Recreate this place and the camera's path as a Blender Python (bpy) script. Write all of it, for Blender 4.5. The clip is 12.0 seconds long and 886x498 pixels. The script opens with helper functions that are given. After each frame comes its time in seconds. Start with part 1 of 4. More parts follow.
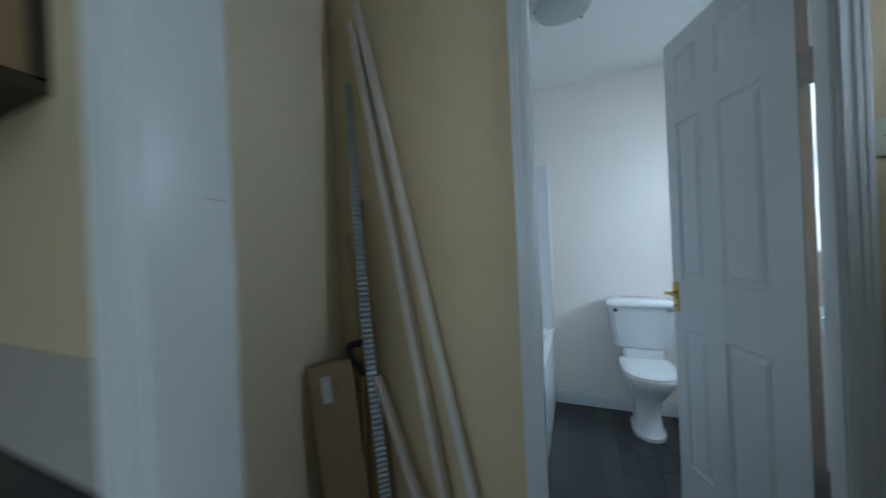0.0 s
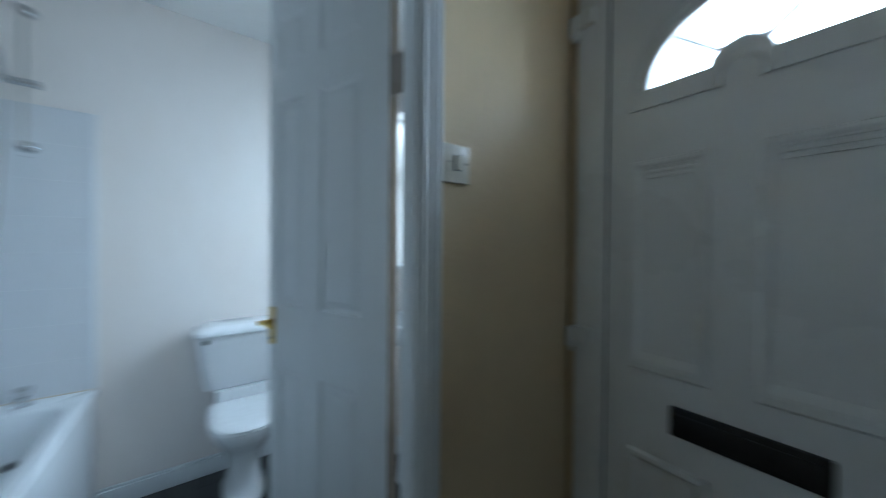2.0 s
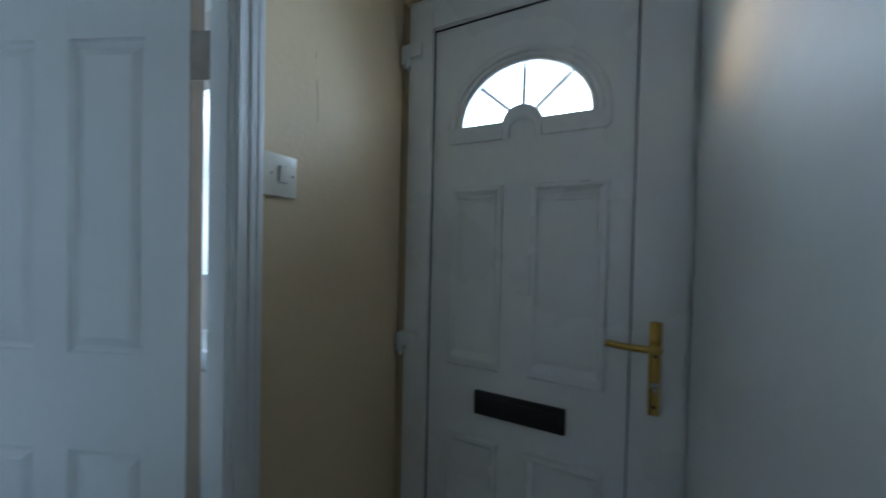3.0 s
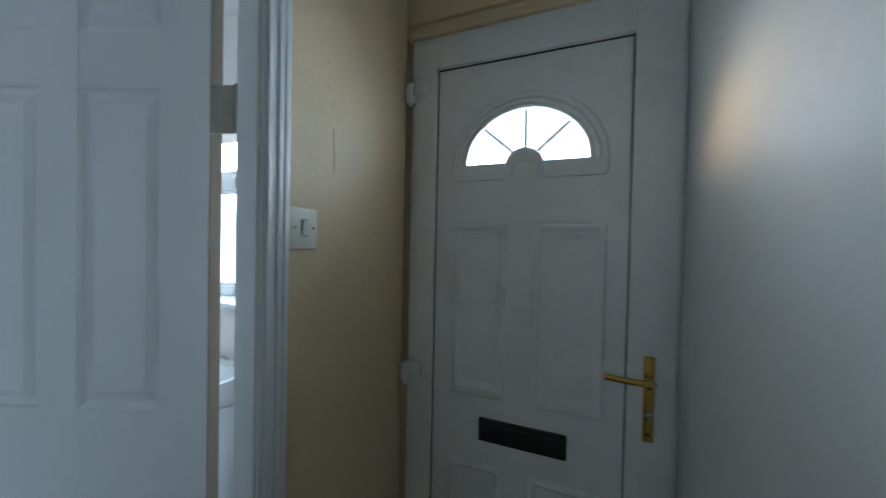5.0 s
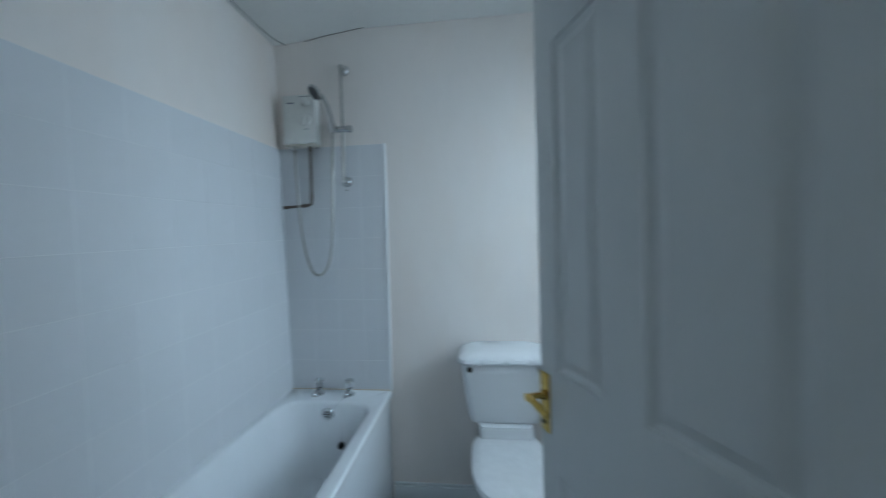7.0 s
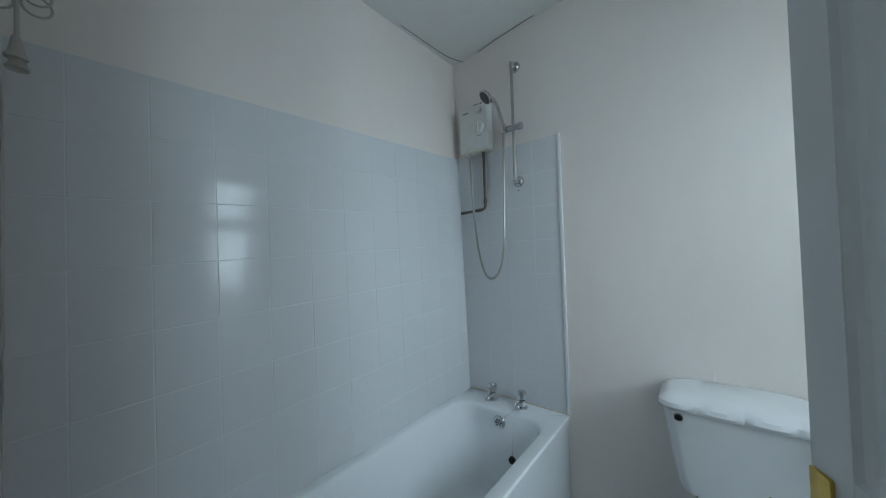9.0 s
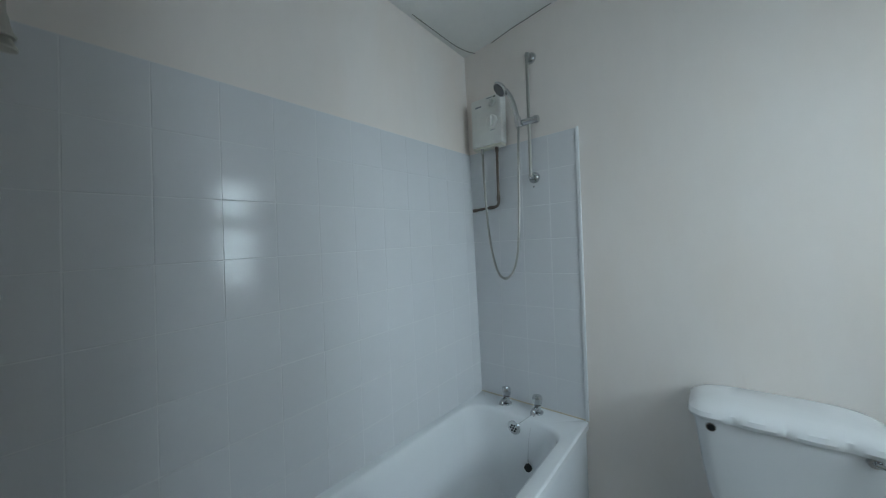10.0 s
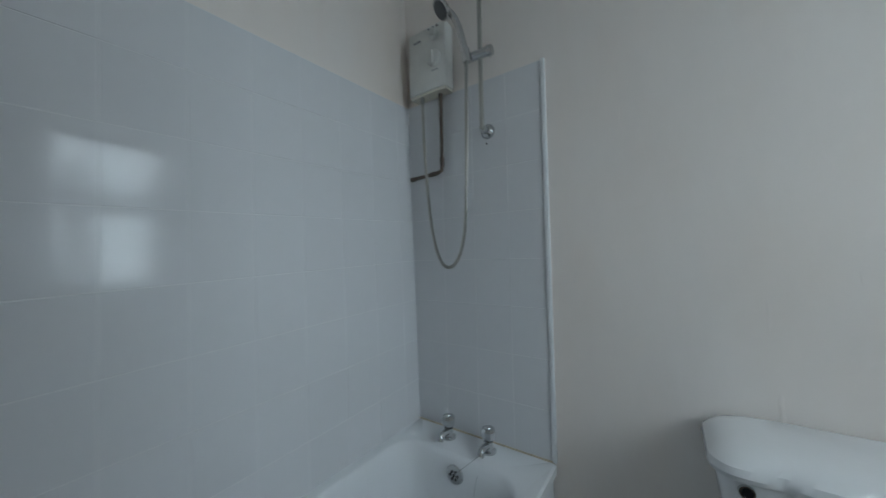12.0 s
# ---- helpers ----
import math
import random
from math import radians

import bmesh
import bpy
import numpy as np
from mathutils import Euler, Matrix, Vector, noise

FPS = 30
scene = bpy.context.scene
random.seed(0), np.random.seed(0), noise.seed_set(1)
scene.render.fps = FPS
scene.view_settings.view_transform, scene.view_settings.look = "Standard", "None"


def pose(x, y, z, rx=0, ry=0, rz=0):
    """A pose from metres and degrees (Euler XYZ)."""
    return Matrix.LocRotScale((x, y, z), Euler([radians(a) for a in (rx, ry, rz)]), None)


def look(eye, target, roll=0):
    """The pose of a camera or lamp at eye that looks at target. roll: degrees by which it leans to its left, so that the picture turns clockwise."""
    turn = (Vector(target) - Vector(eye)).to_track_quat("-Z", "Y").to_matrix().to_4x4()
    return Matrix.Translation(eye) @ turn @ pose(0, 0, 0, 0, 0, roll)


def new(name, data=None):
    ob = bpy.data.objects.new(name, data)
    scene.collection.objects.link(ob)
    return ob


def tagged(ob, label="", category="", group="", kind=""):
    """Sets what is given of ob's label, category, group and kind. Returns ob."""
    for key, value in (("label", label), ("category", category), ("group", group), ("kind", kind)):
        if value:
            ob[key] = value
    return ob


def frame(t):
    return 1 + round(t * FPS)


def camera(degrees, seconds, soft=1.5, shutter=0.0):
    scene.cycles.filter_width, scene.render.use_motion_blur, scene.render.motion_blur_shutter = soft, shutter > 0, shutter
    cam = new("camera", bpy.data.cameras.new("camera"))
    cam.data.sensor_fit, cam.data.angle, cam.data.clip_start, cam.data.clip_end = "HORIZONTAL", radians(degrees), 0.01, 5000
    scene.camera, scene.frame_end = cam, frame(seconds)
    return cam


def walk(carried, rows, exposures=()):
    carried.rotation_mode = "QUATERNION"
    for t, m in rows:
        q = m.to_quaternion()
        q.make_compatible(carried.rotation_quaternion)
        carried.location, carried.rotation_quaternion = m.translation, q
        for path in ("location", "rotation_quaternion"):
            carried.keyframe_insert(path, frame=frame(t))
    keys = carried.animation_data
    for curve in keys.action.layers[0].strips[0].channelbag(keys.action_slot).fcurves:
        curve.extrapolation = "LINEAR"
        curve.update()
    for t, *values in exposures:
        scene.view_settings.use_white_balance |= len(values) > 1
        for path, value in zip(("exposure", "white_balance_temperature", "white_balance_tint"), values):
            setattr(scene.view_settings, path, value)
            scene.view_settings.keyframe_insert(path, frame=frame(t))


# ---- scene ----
EXPOSURES = [(0.0, 0.08, 5600, 4), (0.7, 0.32, 5550, 4), (1.5, 0.26, 5450, 4), (3.0, 0.28, 5350, 5), (5.0, 0.38, 5650, 5), (6.4, -0.02, 5600, 4), (7.6, -0.30, 5650, 4), (9.3, -0.30, 6150, 4), (10.5, -0.37, 6280, 6), (12.0, -0.68, 6400, 8)]
cam = camera(108.0, 12.0, soft=1.0, shutter=0.75)
PATH = [
    (0, (0.783, -1.106, 1.229), (0.018, 0.742, 1.226), -2.5),
    (0.5, (0.792, -0.943, 1.226), (0.328, 1.002, 1.21), -2.3),
    (1, (0.875, -0.786, 1.235), (0.817, 1.213, 1.218), -1.3),
    (1.5, (0.99, -0.694, 1.24), (1.35, 1.273, 1.223), 0.1),
    (2, (1.003, -0.608, 1.251), (2.197, 0.997, 1.231), 0.5),
    (2.5, (1.014, -0.604, 1.255), (2.634, 0.568, 1.243), 0.9),
    (3, (1.004, -0.632, 1.306), (2.811, 0.225, 1.274), 1.3),
    (3.2, (0.997, -0.64, 1.331), (2.837, 0.144, 1.311), 1.9),
    (4.8, (0.934, -0.602, 1.432), (2.798, 0.123, 1.4), 1.2),
    (5, (0.933, -0.559, 1.418), (2.796, 0.168, 1.39), 1.2),
    (5.5, (0.958, -0.441, 1.363), (2.662, 0.606, 1.348), -0.2),
    (6, (1.024, -0.315, 1.387), (2.128, 1.35, 1.284), -0.4),
    (6.5, (1.015, -0.226, 1.374), (1.469, 1.72, 1.297), -0.2),
    (7, (1.05, -0.062, 1.323), (0.852, 1.928, 1.291), -1.5),
    (7.5, (1.029, 0.047, 1.298), (0.372, 1.936, 1.293), -2.0),
    (7.7, (1.049, 0.059, 1.301), (0.213, 1.876, 1.288), -2.0),
    (9.3, (1.115, 0.1, 1.31), (-0.186, 1.619, 1.346), -2.0),
    (9.5, (1.126, 0.109, 1.319), (-0.198, 1.608, 1.348), -2.1),
    (10, (1.027, 0.102, 1.31), (-0.247, 1.644, 1.339), -1.8),
    (10.5, (0.935, 0.137, 1.28), (-0.323, 1.69, 1.323), -1.5),
    (11, (0.899, 0.239, 1.245), (-0.355, 1.796, 1.301), -1.3),
    (11.5, (0.898, 0.405, 1.231), (-0.328, 1.985, 1.291), -1.2),
    (12, (0.907, 0.544, 1.21), (-0.238, 2.183, 1.269), -1.3),
]
walk(cam, [(t, look(eye, target, roll)) for t, eye, target, roll in PATH], exposures=EXPOSURES)

# ---- light ----
world = bpy.data.worlds.new("sky")
world.use_nodes = True
scene.world = world
wn = world.node_tree.nodes
sky = wn.new("ShaderNodeTexSky")
sky.sky_type, sky.sun_disc = "NISHITA", False
sky.sun_elevation, sky.sun_rotation = radians(35), radians(150)
wn["Background"].inputs["Strength"].default_value = 0.1
world.node_tree.links.new(sky.outputs["Color"], wn["Background"].inputs["Color"])


def area_lamp(name, m, w, h, watts, colour):
    """Daylight that stands in a window's opening; it shines along its own -z."""
    data = bpy.data.lights.new(name, "AREA")
    data.shape, data.size, data.size_y = "RECTANGLE", w, h
    data.energy, data.color = watts, colour
    ob = new(name, data)
    ob.matrix_world = m
    return ob


window_day = area_lamp("window_daylight", look((2.27, 0.86, 1.66), (1.27, 0.86, 1.02)), 0.92, 1.06, 22.5, (0.75, 0.89, 0.98))
window_day.data.spread = radians(152)
fan_day = area_lamp("fanlight_daylight", look((2.10, -0.41, 1.80), (0.0, -0.41, 1.80)), 0.44, 0.30, 4.0, (0.78, 0.89, 1.0))
fan_day.data.spread = radians(112)
area_lamp("kitchen_daylight", look((0.9, -2.78, 1.5), (0.9, 0.0, 1.5)), 1.0, 0.9, 9.0, (0.74, 0.90, 1.0))

sun = bpy.data.lights.new("sun", "SUN")
sun.energy, sun.angle, sun.color = 4.2, radians(30), (1.0, 0.62, 0.25)
new("sun", sun).matrix_world = look((7.3, 7.15, 3.1), (1.68, -0.85, 1.67))

# ---- materials ----


def material(name, colour, rough=0.6, metal=0.0, scale=30.0, vary=0.08, bump=0.0, bump_scale=120.0, dirt=0.0, dirt_colour=(0.3, 0.25, 0.18),
             stretch=(1, 1, 1), coat=0.0, random_value=0.0, spec=0.5):
    """A surface with fine grain, broad stains and relief, at real size."""
    m = bpy.data.materials.new(name)
    m.use_nodes = True
    nt = m.node_tree
    n, link = nt.nodes, nt.links.new
    b = n["Principled BSDF"]
    b.inputs["Roughness"].default_value, b.inputs["Metallic"].default_value = rough, metal
    b.inputs["Coat Weight"].default_value = coat
    b.inputs["Specular IOR Level"].default_value = spec
    co = n.new("ShaderNodeTexCoord")
    mp = n.new("ShaderNodeMapping")
    mp.inputs["Scale"].default_value = stretch
    link(co.outputs["Object"], mp.inputs["Vector"])
    fine = n.new("ShaderNodeTexNoise")
    fine.inputs["Scale"].default_value, fine.inputs["Detail"].default_value = scale, 6
    link(mp.outputs["Vector"], fine.inputs["Vector"])
    broad = n.new("ShaderNodeTexNoise")
    broad.inputs["Scale"].default_value, broad.inputs["Detail"].default_value = 2.2, 4
    link(mp.outputs["Vector"], broad.inputs["Vector"])
    ramp = n.new("ShaderNodeMapRange")
    ramp.inputs["To Min"].default_value, ramp.inputs["To Max"].default_value = 1 - vary, 1 + vary
    link(fine.outputs["Fac"], ramp.inputs["Value"])
    mul = n.new("ShaderNodeMix")
    mul.data_type, mul.blend_type = "RGBA", "MULTIPLY"
    mul.inputs["Factor"].default_value = 1.0
    mul.inputs["A"].default_value = (*colour, 1)
    link(ramp.outputs["Result"], mul.inputs["B"])
    out = mul.outputs["Result"]
    if random_value:
        info = n.new("ShaderNodeObjectInfo")
        r2 = n.new("ShaderNodeMapRange")
        r2.inputs["To Min"].default_value, r2.inputs["To Max"].default_value = 1 - random_value, 1 + random_value
        link(info.outputs["Random"], r2.inputs["Value"])
        m2 = n.new("ShaderNodeMix")
        m2.data_type, m2.blend_type = "RGBA", "MULTIPLY"
        m2.inputs["Factor"].default_value = 1.0
        link(out, m2.inputs["A"])
        link(r2.outputs["Result"], m2.inputs["B"])
        out = m2.outputs["Result"]
    if dirt:
        r3 = n.new("ShaderNodeMapRange")
        r3.inputs["From Min"].default_value, r3.inputs["From Max"].default_value = 0.52, 0.8
        r3.inputs["To Max"].default_value = dirt
        link(broad.outputs["Fac"], r3.inputs["Value"])
        m3 = n.new("ShaderNodeMix")
        m3.data_type = "RGBA"
        link(r3.outputs["Result"], m3.inputs["Factor"])
        link(out, m3.inputs["A"])
        m3.inputs["B"].default_value = (*dirt_colour, 1)
        out = m3.outputs["Result"]
    link(out, b.inputs["Base Color"])
    rr = n.new("ShaderNodeMapRange")
    rr.inputs["To Min"].default_value, rr.inputs["To Max"].default_value = max(0.02, rough - 0.06), min(1, rough + 0.06)
    link(broad.outputs["Fac"], rr.inputs["Value"])
    link(rr.outputs["Result"], b.inputs["Roughness"])
    if bump:
        bn = n.new("ShaderNodeTexNoise")
        bn.inputs["Scale"].default_value, bn.inputs["Detail"].default_value = bump_scale, 4
        link(mp.outputs["Vector"], bn.inputs["Vector"])
        bp = n.new("ShaderNodeBump")
        bp.inputs["Strength"].default_value, bp.inputs["Distance"].default_value = bump, 0.004
        link(bn.outputs["Fac"], bp.inputs["Height"])
        link(bp.outputs["Normal"], b.inputs["Normal"])
    return m


MAGNOLIA = material("magnolia_emulsion", (0.70, 0.563, 0.366), 0.55, spec=0.25, vary=0.03, bump=0.25, bump_scale=60, dirt=0.12, dirt_colour=(0.45, 0.36, 0.22))
PALE = material("pale_emulsion", (0.72, 0.725, 0.71), 0.55, spec=0.25, vary=0.03, bump=0.2, bump_scale=60, dirt=0.1, dirt_colour=(0.5, 0.45, 0.36))
END_WALL = material("cream_end_wall_emulsion", (0.82, 0.72, 0.54), 0.55, spec=0.25, vary=0.03, bump=0.2, bump_scale=60, dirt=0.1, dirt_colour=(0.5, 0.43, 0.30))
BATH_PAINT = material("white_bathroom_paint", (0.83, 0.778, 0.74), 0.5, vary=0.02, bump=0.3, bump_scale=14, stretch=(1, 1, 0.35), dirt=0.5, dirt_colour=(0.80, 0.68, 0.59))
CEILING = material("white_ceiling_paper", (0.80, 0.80, 0.78), 0.7, vary=0.03, bump=0.4, bump_scale=80, dirt=0.1, dirt_colour=(0.62, 0.60, 0.52))
GLOSS = material("white_gloss_paint", (0.74, 0.76, 0.77), 0.33, vary=0.02, bump=0.12, bump_scale=40, stretch=(1, 1, 0.2), dirt=0.12, dirt_colour=(0.6, 0.58, 0.54))
BARE_EDGE = material("worn_bare_door_edge", (0.24, 0.20, 0.16), 0.6, vary=0.2, scale=60, stretch=(1, 1, 0.1), dirt=0.3, dirt_colour=(0.4, 0.37, 0.33))
UPVC = material("white_upvc", (0.82, 0.83, 0.83), 0.28, vary=0.02, bump=0.05, bump_scale=200, dirt=0.08, dirt_colour=(0.62, 0.60, 0.55))
UPVC_SEAL = material("dark_rubber_seal", (0.06, 0.06, 0.065), 0.6)
TILE = material("white_glazed_tile", (0.712, 0.72, 0.74), 0.10, vary=0.015, bump=0.06, bump_scale=18, random_value=0.008, spec=0.36)
GROUT = material("pale_grout", (0.742, 0.75, 0.762), 0.6, vary=0.05, scale=60, bump=0.1)
TRIM = material("white_tile_trim", (0.82, 0.83, 0.84), 0.3)
ENAMEL = material("white_bath_enamel", (0.84, 0.86, 0.88), 0.09, vary=0.015, dirt=0.06, dirt_colour=(0.66, 0.64, 0.58))
PANEL = material("white_bath_panel", (0.78, 0.81, 0.84), 0.2, vary=0.02)
CERAMIC = material("white_vitreous_ceramic", (0.80, 0.81, 0.82), 0.08, vary=0.012, dirt=0.05, dirt_colour=(0.65, 0.62, 0.55))
SEAT = material("white_plastic_seat", (0.82, 0.83, 0.84), 0.2)
CHROME = material("chrome", (0.62, 0.63, 0.64), 0.07, 1.0, vary=0.06)
HOSE_STEEL = material("dull_ribbed_steel", (0.46, 0.45, 0.42), 0.34, 1.0, vary=0.1)
BRASS = material("polished_brass", (0.62, 0.43, 0.12), 0.22, 1.0, vary=0.12, dirt=0.3, dirt_colour=(0.3, 0.2, 0.06))
COPPER = material("tarnished_copper_pipe", (0.16, 0.13, 0.11), 0.42, 0.8, vary=0.4, scale=50, dirt=0.5, dirt_colour=(0.40, 0.38, 0.36))
STEEL = material("dull_steel_hinge", (0.33, 0.30, 0.27), 0.42, 0.9, vary=0.25, dirt=0.5, dirt_colour=(0.2, 0.13, 0.08))
PLASTIC = material("white_plastic", (0.76, 0.76, 0.73), 0.3)
PLASTIC_AGED = material("aged_cream_plastic", (0.70, 0.67, 0.58), 0.35, dirt=0.1)
GREY_PRINT = material("grey_print", (0.25, 0.27, 0.30), 0.5)
SPRAY = material("dark_grey_spray_plate", (0.10, 0.105, 0.115), 0.4)
BLACK = material("black_plastic", (0.012, 0.012, 0.014), 0.3)
RUBBER = material("black_rubber", (0.02, 0.02, 0.02), 0.7)
PINE = material("planed_pine", (0.52, 0.40, 0.25), 0.55, vary=0.2, scale=26, stretch=(1, 1, 0.06), bump=0.15, dirt=0.2, dirt_colour=(0.38, 0.26, 0.14))
PRIMED = material("primed_batten", (0.70, 0.63, 0.56), 0.5, vary=0.1, scale=26, stretch=(1, 1, 0.06), bump=0.1)
BROWN_WOOD = material("brown_wood", (0.34, 0.24, 0.12), 0.6, vary=0.25, scale=26, stretch=(1, 1, 0.06), bump=0.15)
GALVANISED = material("galvanised_strip", (0.46, 0.52, 0.57), 0.36, 0.6, vary=0.2, dirt=0.3, dirt_colour=(0.3, 0.32, 0.34))
CARD = material("brown_cardboard", (0.40, 0.29, 0.18), 0.8, vary=0.1, scale=60, bump=0.1, dirt=0.2, dirt_colour=(0.24, 0.16, 0.09))
PAPER = material("white_paper_label", (0.72, 0.71, 0.74), 0.6)
VINYL = material("dark_grey_wood_vinyl", (0.055, 0.056, 0.058), 0.45, vary=0.35, scale=34, stretch=(1, 0.10, 1), bump=0.08, random_value=0.28, dirt=0.12, dirt_colour=(0.10, 0.10, 0.10))
UNDERLAY = material("dark_floor_joint", (0.02, 0.02, 0.02), 0.8)
CARPET = material("brown_hall_carpet", (0.24, 0.19, 0.14), 0.95, vary=0.3, scale=300, bump=0.5, bump_scale=400)
KITCHEN_WALL = material("cream_kitchen_paint", (0.52, 0.44, 0.28), 0.5, vary=0.03, bump=0.2, bump_scale=60, dirt=0.1)
SPLASH = material("pale_kitchen_tile", (0.50, 0.46, 0.42), 0.25, vary=0.04, dirt=0.1)
CABINET = material("beech_effect_laminate", (0.44, 0.31, 0.19), 0.4, vary=0.12, scale=22, stretch=(1, 1, 0.08))
DARK_EDGE_SHADOW = material("dark_cabinet_edge_and_shadow", (0.05, 0.04, 0.03), 0.5)
WORKTOP = material("dark_laminate_worktop", (0.03, 0.028, 0.03), 0.3, vary=0.4, scale=120)
STAIN = material("old_crack_in_paper", (0.10, 0.09, 0.07), 0.9)
LINE = material("rust_stained_sealant", (0.60, 0.52, 0.40), 0.6, vary=0.4, scale=60)
CORD = material("grubby_white_cord", (0.50, 0.48, 0.43), 0.8)


def glass(name, rough, tint):
    m = bpy.data.materials.new(name)
    m.use_nodes = True
    b = m.node_tree.nodes["Principled BSDF"]
    b.inputs["Base Color"].default_value = (*tint, 1)
    b.inputs["Transmission Weight"].default_value, b.inputs["Roughness"].default_value, b.inputs["IOR"].default_value = 1.0, rough, 1.45
    return m


GLASS = glass("obscured_window_glass", 0.25, (0.97, 0.99, 1.0))
LAMP_GLASS = glass("opal_lamp_glass", 0.5, (0.85, 0.92, 0.93))

# ---- building blocks ----


def add_box(bm, x0, x1, y0, y1, z0, z1, bevel=0.0, m=None, index=0):
    r = bmesh.ops.create_cube(bm, size=1.0)
    vs = r["verts"]
    for v in vs:
        v.co = Vector((x0 + (v.co.x + 0.5) * (x1 - x0), y0 + (v.co.y + 0.5) * (y1 - y0), z0 + (v.co.z + 0.5) * (z1 - z0)))
    if bevel:
        es = list({e for v in vs for e in v.link_edges})
        r = bmesh.ops.bevel(bm, geom=es, offset=bevel, segments=2, profile=0.6, affect="EDGES")
        vs = list({v for v in r["verts"]} | {v for v in vs if v.is_valid})
    if m is not None:
        bmesh.ops.transform(bm, matrix=m, verts=vs)
    if index:
        for fc in {fc for v in vs for fc in v.link_faces}:
            fc.material_index = index
    return vs


def add_cylinder(bm, a, b, r0, r1=None, n=20):
    """A round bar from a to b."""
    a, b = Vector(a), Vector(b)
    d = b - a
    m = Matrix.Translation((a + b) / 2) @ d.to_track_quat("Z", "Y").to_matrix().to_4x4()
    return bmesh.ops.create_cone(bm, cap_ends=True, segments=n, radius1=r0, radius2=r0 if r1 is None else r1, depth=d.length, matrix=m)["verts"]


def add_lathe(bm, profile, centre=(0, 0, 0), axis="Z", n=28):
    """Turns (radius, height) pairs about an axis."""
    rings = []
    for r, h in profile:
        ring = []
        for k in range(n):
            a = 2 * math.pi * k / n
            p = Vector((r * math.cos(a), r * math.sin(a), h))
            if axis == "Y":
                p = Vector((p.x, p.z, p.y))
            elif axis == "X":
                p = Vector((p.z, p.x, p.y))
            ring.append(bm.verts.new(p + Vector(centre)))
        rings.append(ring)
    for a, b in zip(rings, rings[1:]):
        for k in range(n):
            bm.faces.new((a[k], a[(k + 1) % n], b[(k + 1) % n], b[k]))
    bm.faces.new(rings[0])
    bm.faces.new(rings[-1])
    return rings


def add_loft(bm, rings, cap_start=True, cap_end=True):
    """Skins closed rings of equally many points."""
    made = [[bm.verts.new(p) for p in ring] for ring in rings]
    n = len(made[0])
    for a, b in zip(made, made[1:]):
        for k in range(n):
            bm.faces.new((a[k], a[(k + 1) % n], b[(k + 1) % n], b[k]))
    if cap_start:
        bm.faces.new(made[0])
    if cap_end:
        bm.faces.new(made[-1])
    return made


def add_tube(bm, points, radius, n=10):
    """A bent pipe along a smooth line of points."""
    pts = [Vector(p) for p in points]
    rings, side = [], None
    for k, p in enumerate(pts):
        t = (pts[min(k + 1, len(pts) - 1)] - pts[max(k - 1, 0)]).normalized()
        if side is None:
            side = t.orthogonal().normalized()
        side = (side - t * side.dot(t)).normalized()
        up = t.cross(side)
        rings.append([p + radius * (math.cos(a) * side + math.sin(a) * up) for a in (2 * math.pi * j / n for j in range(n))])
    return add_loft(bm, rings)


def smooth_line(points, steps=10):
    """Catmull-Rom through the points."""
    p = [Vector(q) for q in points]
    p = [2 * p[0] - p[1]] + p + [2 * p[-1] - p[-2]]
    out = []
    for k in range(1, len(p) - 2):
        for s in range(steps):
            t = s / steps
            out.append(0.5 * (2 * p[k] + (p[k + 1] - p[k - 1]) * t + (2 * p[k - 1] - 5 * p[k] + 4 * p[k + 1] - p[k + 2]) * t * t
                              + (3 * p[k] - p[k - 1] - 3 * p[k + 1] + p[k + 2]) * t ** 3))
    return out + [p[-2]]


def round_ring(x0, x1, y0, y1, z, r, n=8):
    """A rectangle with round corners, as a ring of 4 n points."""
    ring = []
    for cx, cy, a0 in ((x1 - r, y1 - r, 0), (x0 + r, y1 - r, 90), (x0 + r, y0 + r, 180), (x1 - r, y0 + r, 270)):
        for k in range(n):
            a = radians(a0 + 90 * k / (n - 1))
            ring.append(Vector((cx + r * math.cos(a), cy + r * math.sin(a), z)))
    return ring


def oval_ring(cx, cy, rx, ry, z, n=32, p=2.3, back=1.0):
    """An egg-like ring; back squares off the side towards +y."""
    ring = []
    for k in range(n):
        a = 2 * math.pi * k / n
        c, s = math.cos(a), math.sin(a)
        q = p if s < 0 else p * back
        ring.append(Vector((cx + rx * math.copysign(abs(c) ** (2 / q), c), cy + ry * math.copysign(abs(s) ** (2 / q), s), z)))
    return ring


def mesh_object(name, bm, mats, smooth=False):
    bmesh.ops.recalc_face_normals(bm, faces=bm.faces)
    me = bpy.data.meshes.new(name)
    bm.to_mesh(me)
    bm.free()
    for m in mats if isinstance(mats, (list, tuple)) else [mats]:
        me.materials.append(m)
    if smooth:
        me.polygons.foreach_set("use_smooth", [True] * len(me.polygons))
        me.set_sharp_from_angle(angle=radians(38))
    return new(name, me)


def part(name, bm, mats, parent, label="", smooth=False):
    ob = mesh_object(name, bm, mats, smooth)
    ob.parent = parent
    ob.matrix_parent_inverse = parent.matrix_world.inverted()
    return tagged(ob, label)


def thing(name, place, label, category, group=""):
    ob = new(name)
    ob.location = place
    ob.empty_display_size = 0.05
    bpy.context.view_layer.update()
    return tagged(ob, label, category, group)


def structure(name, bm, mats, label, category, smooth=False):
    return tagged(mesh_object(name, bm, mats, smooth), label, category, kind="structure")


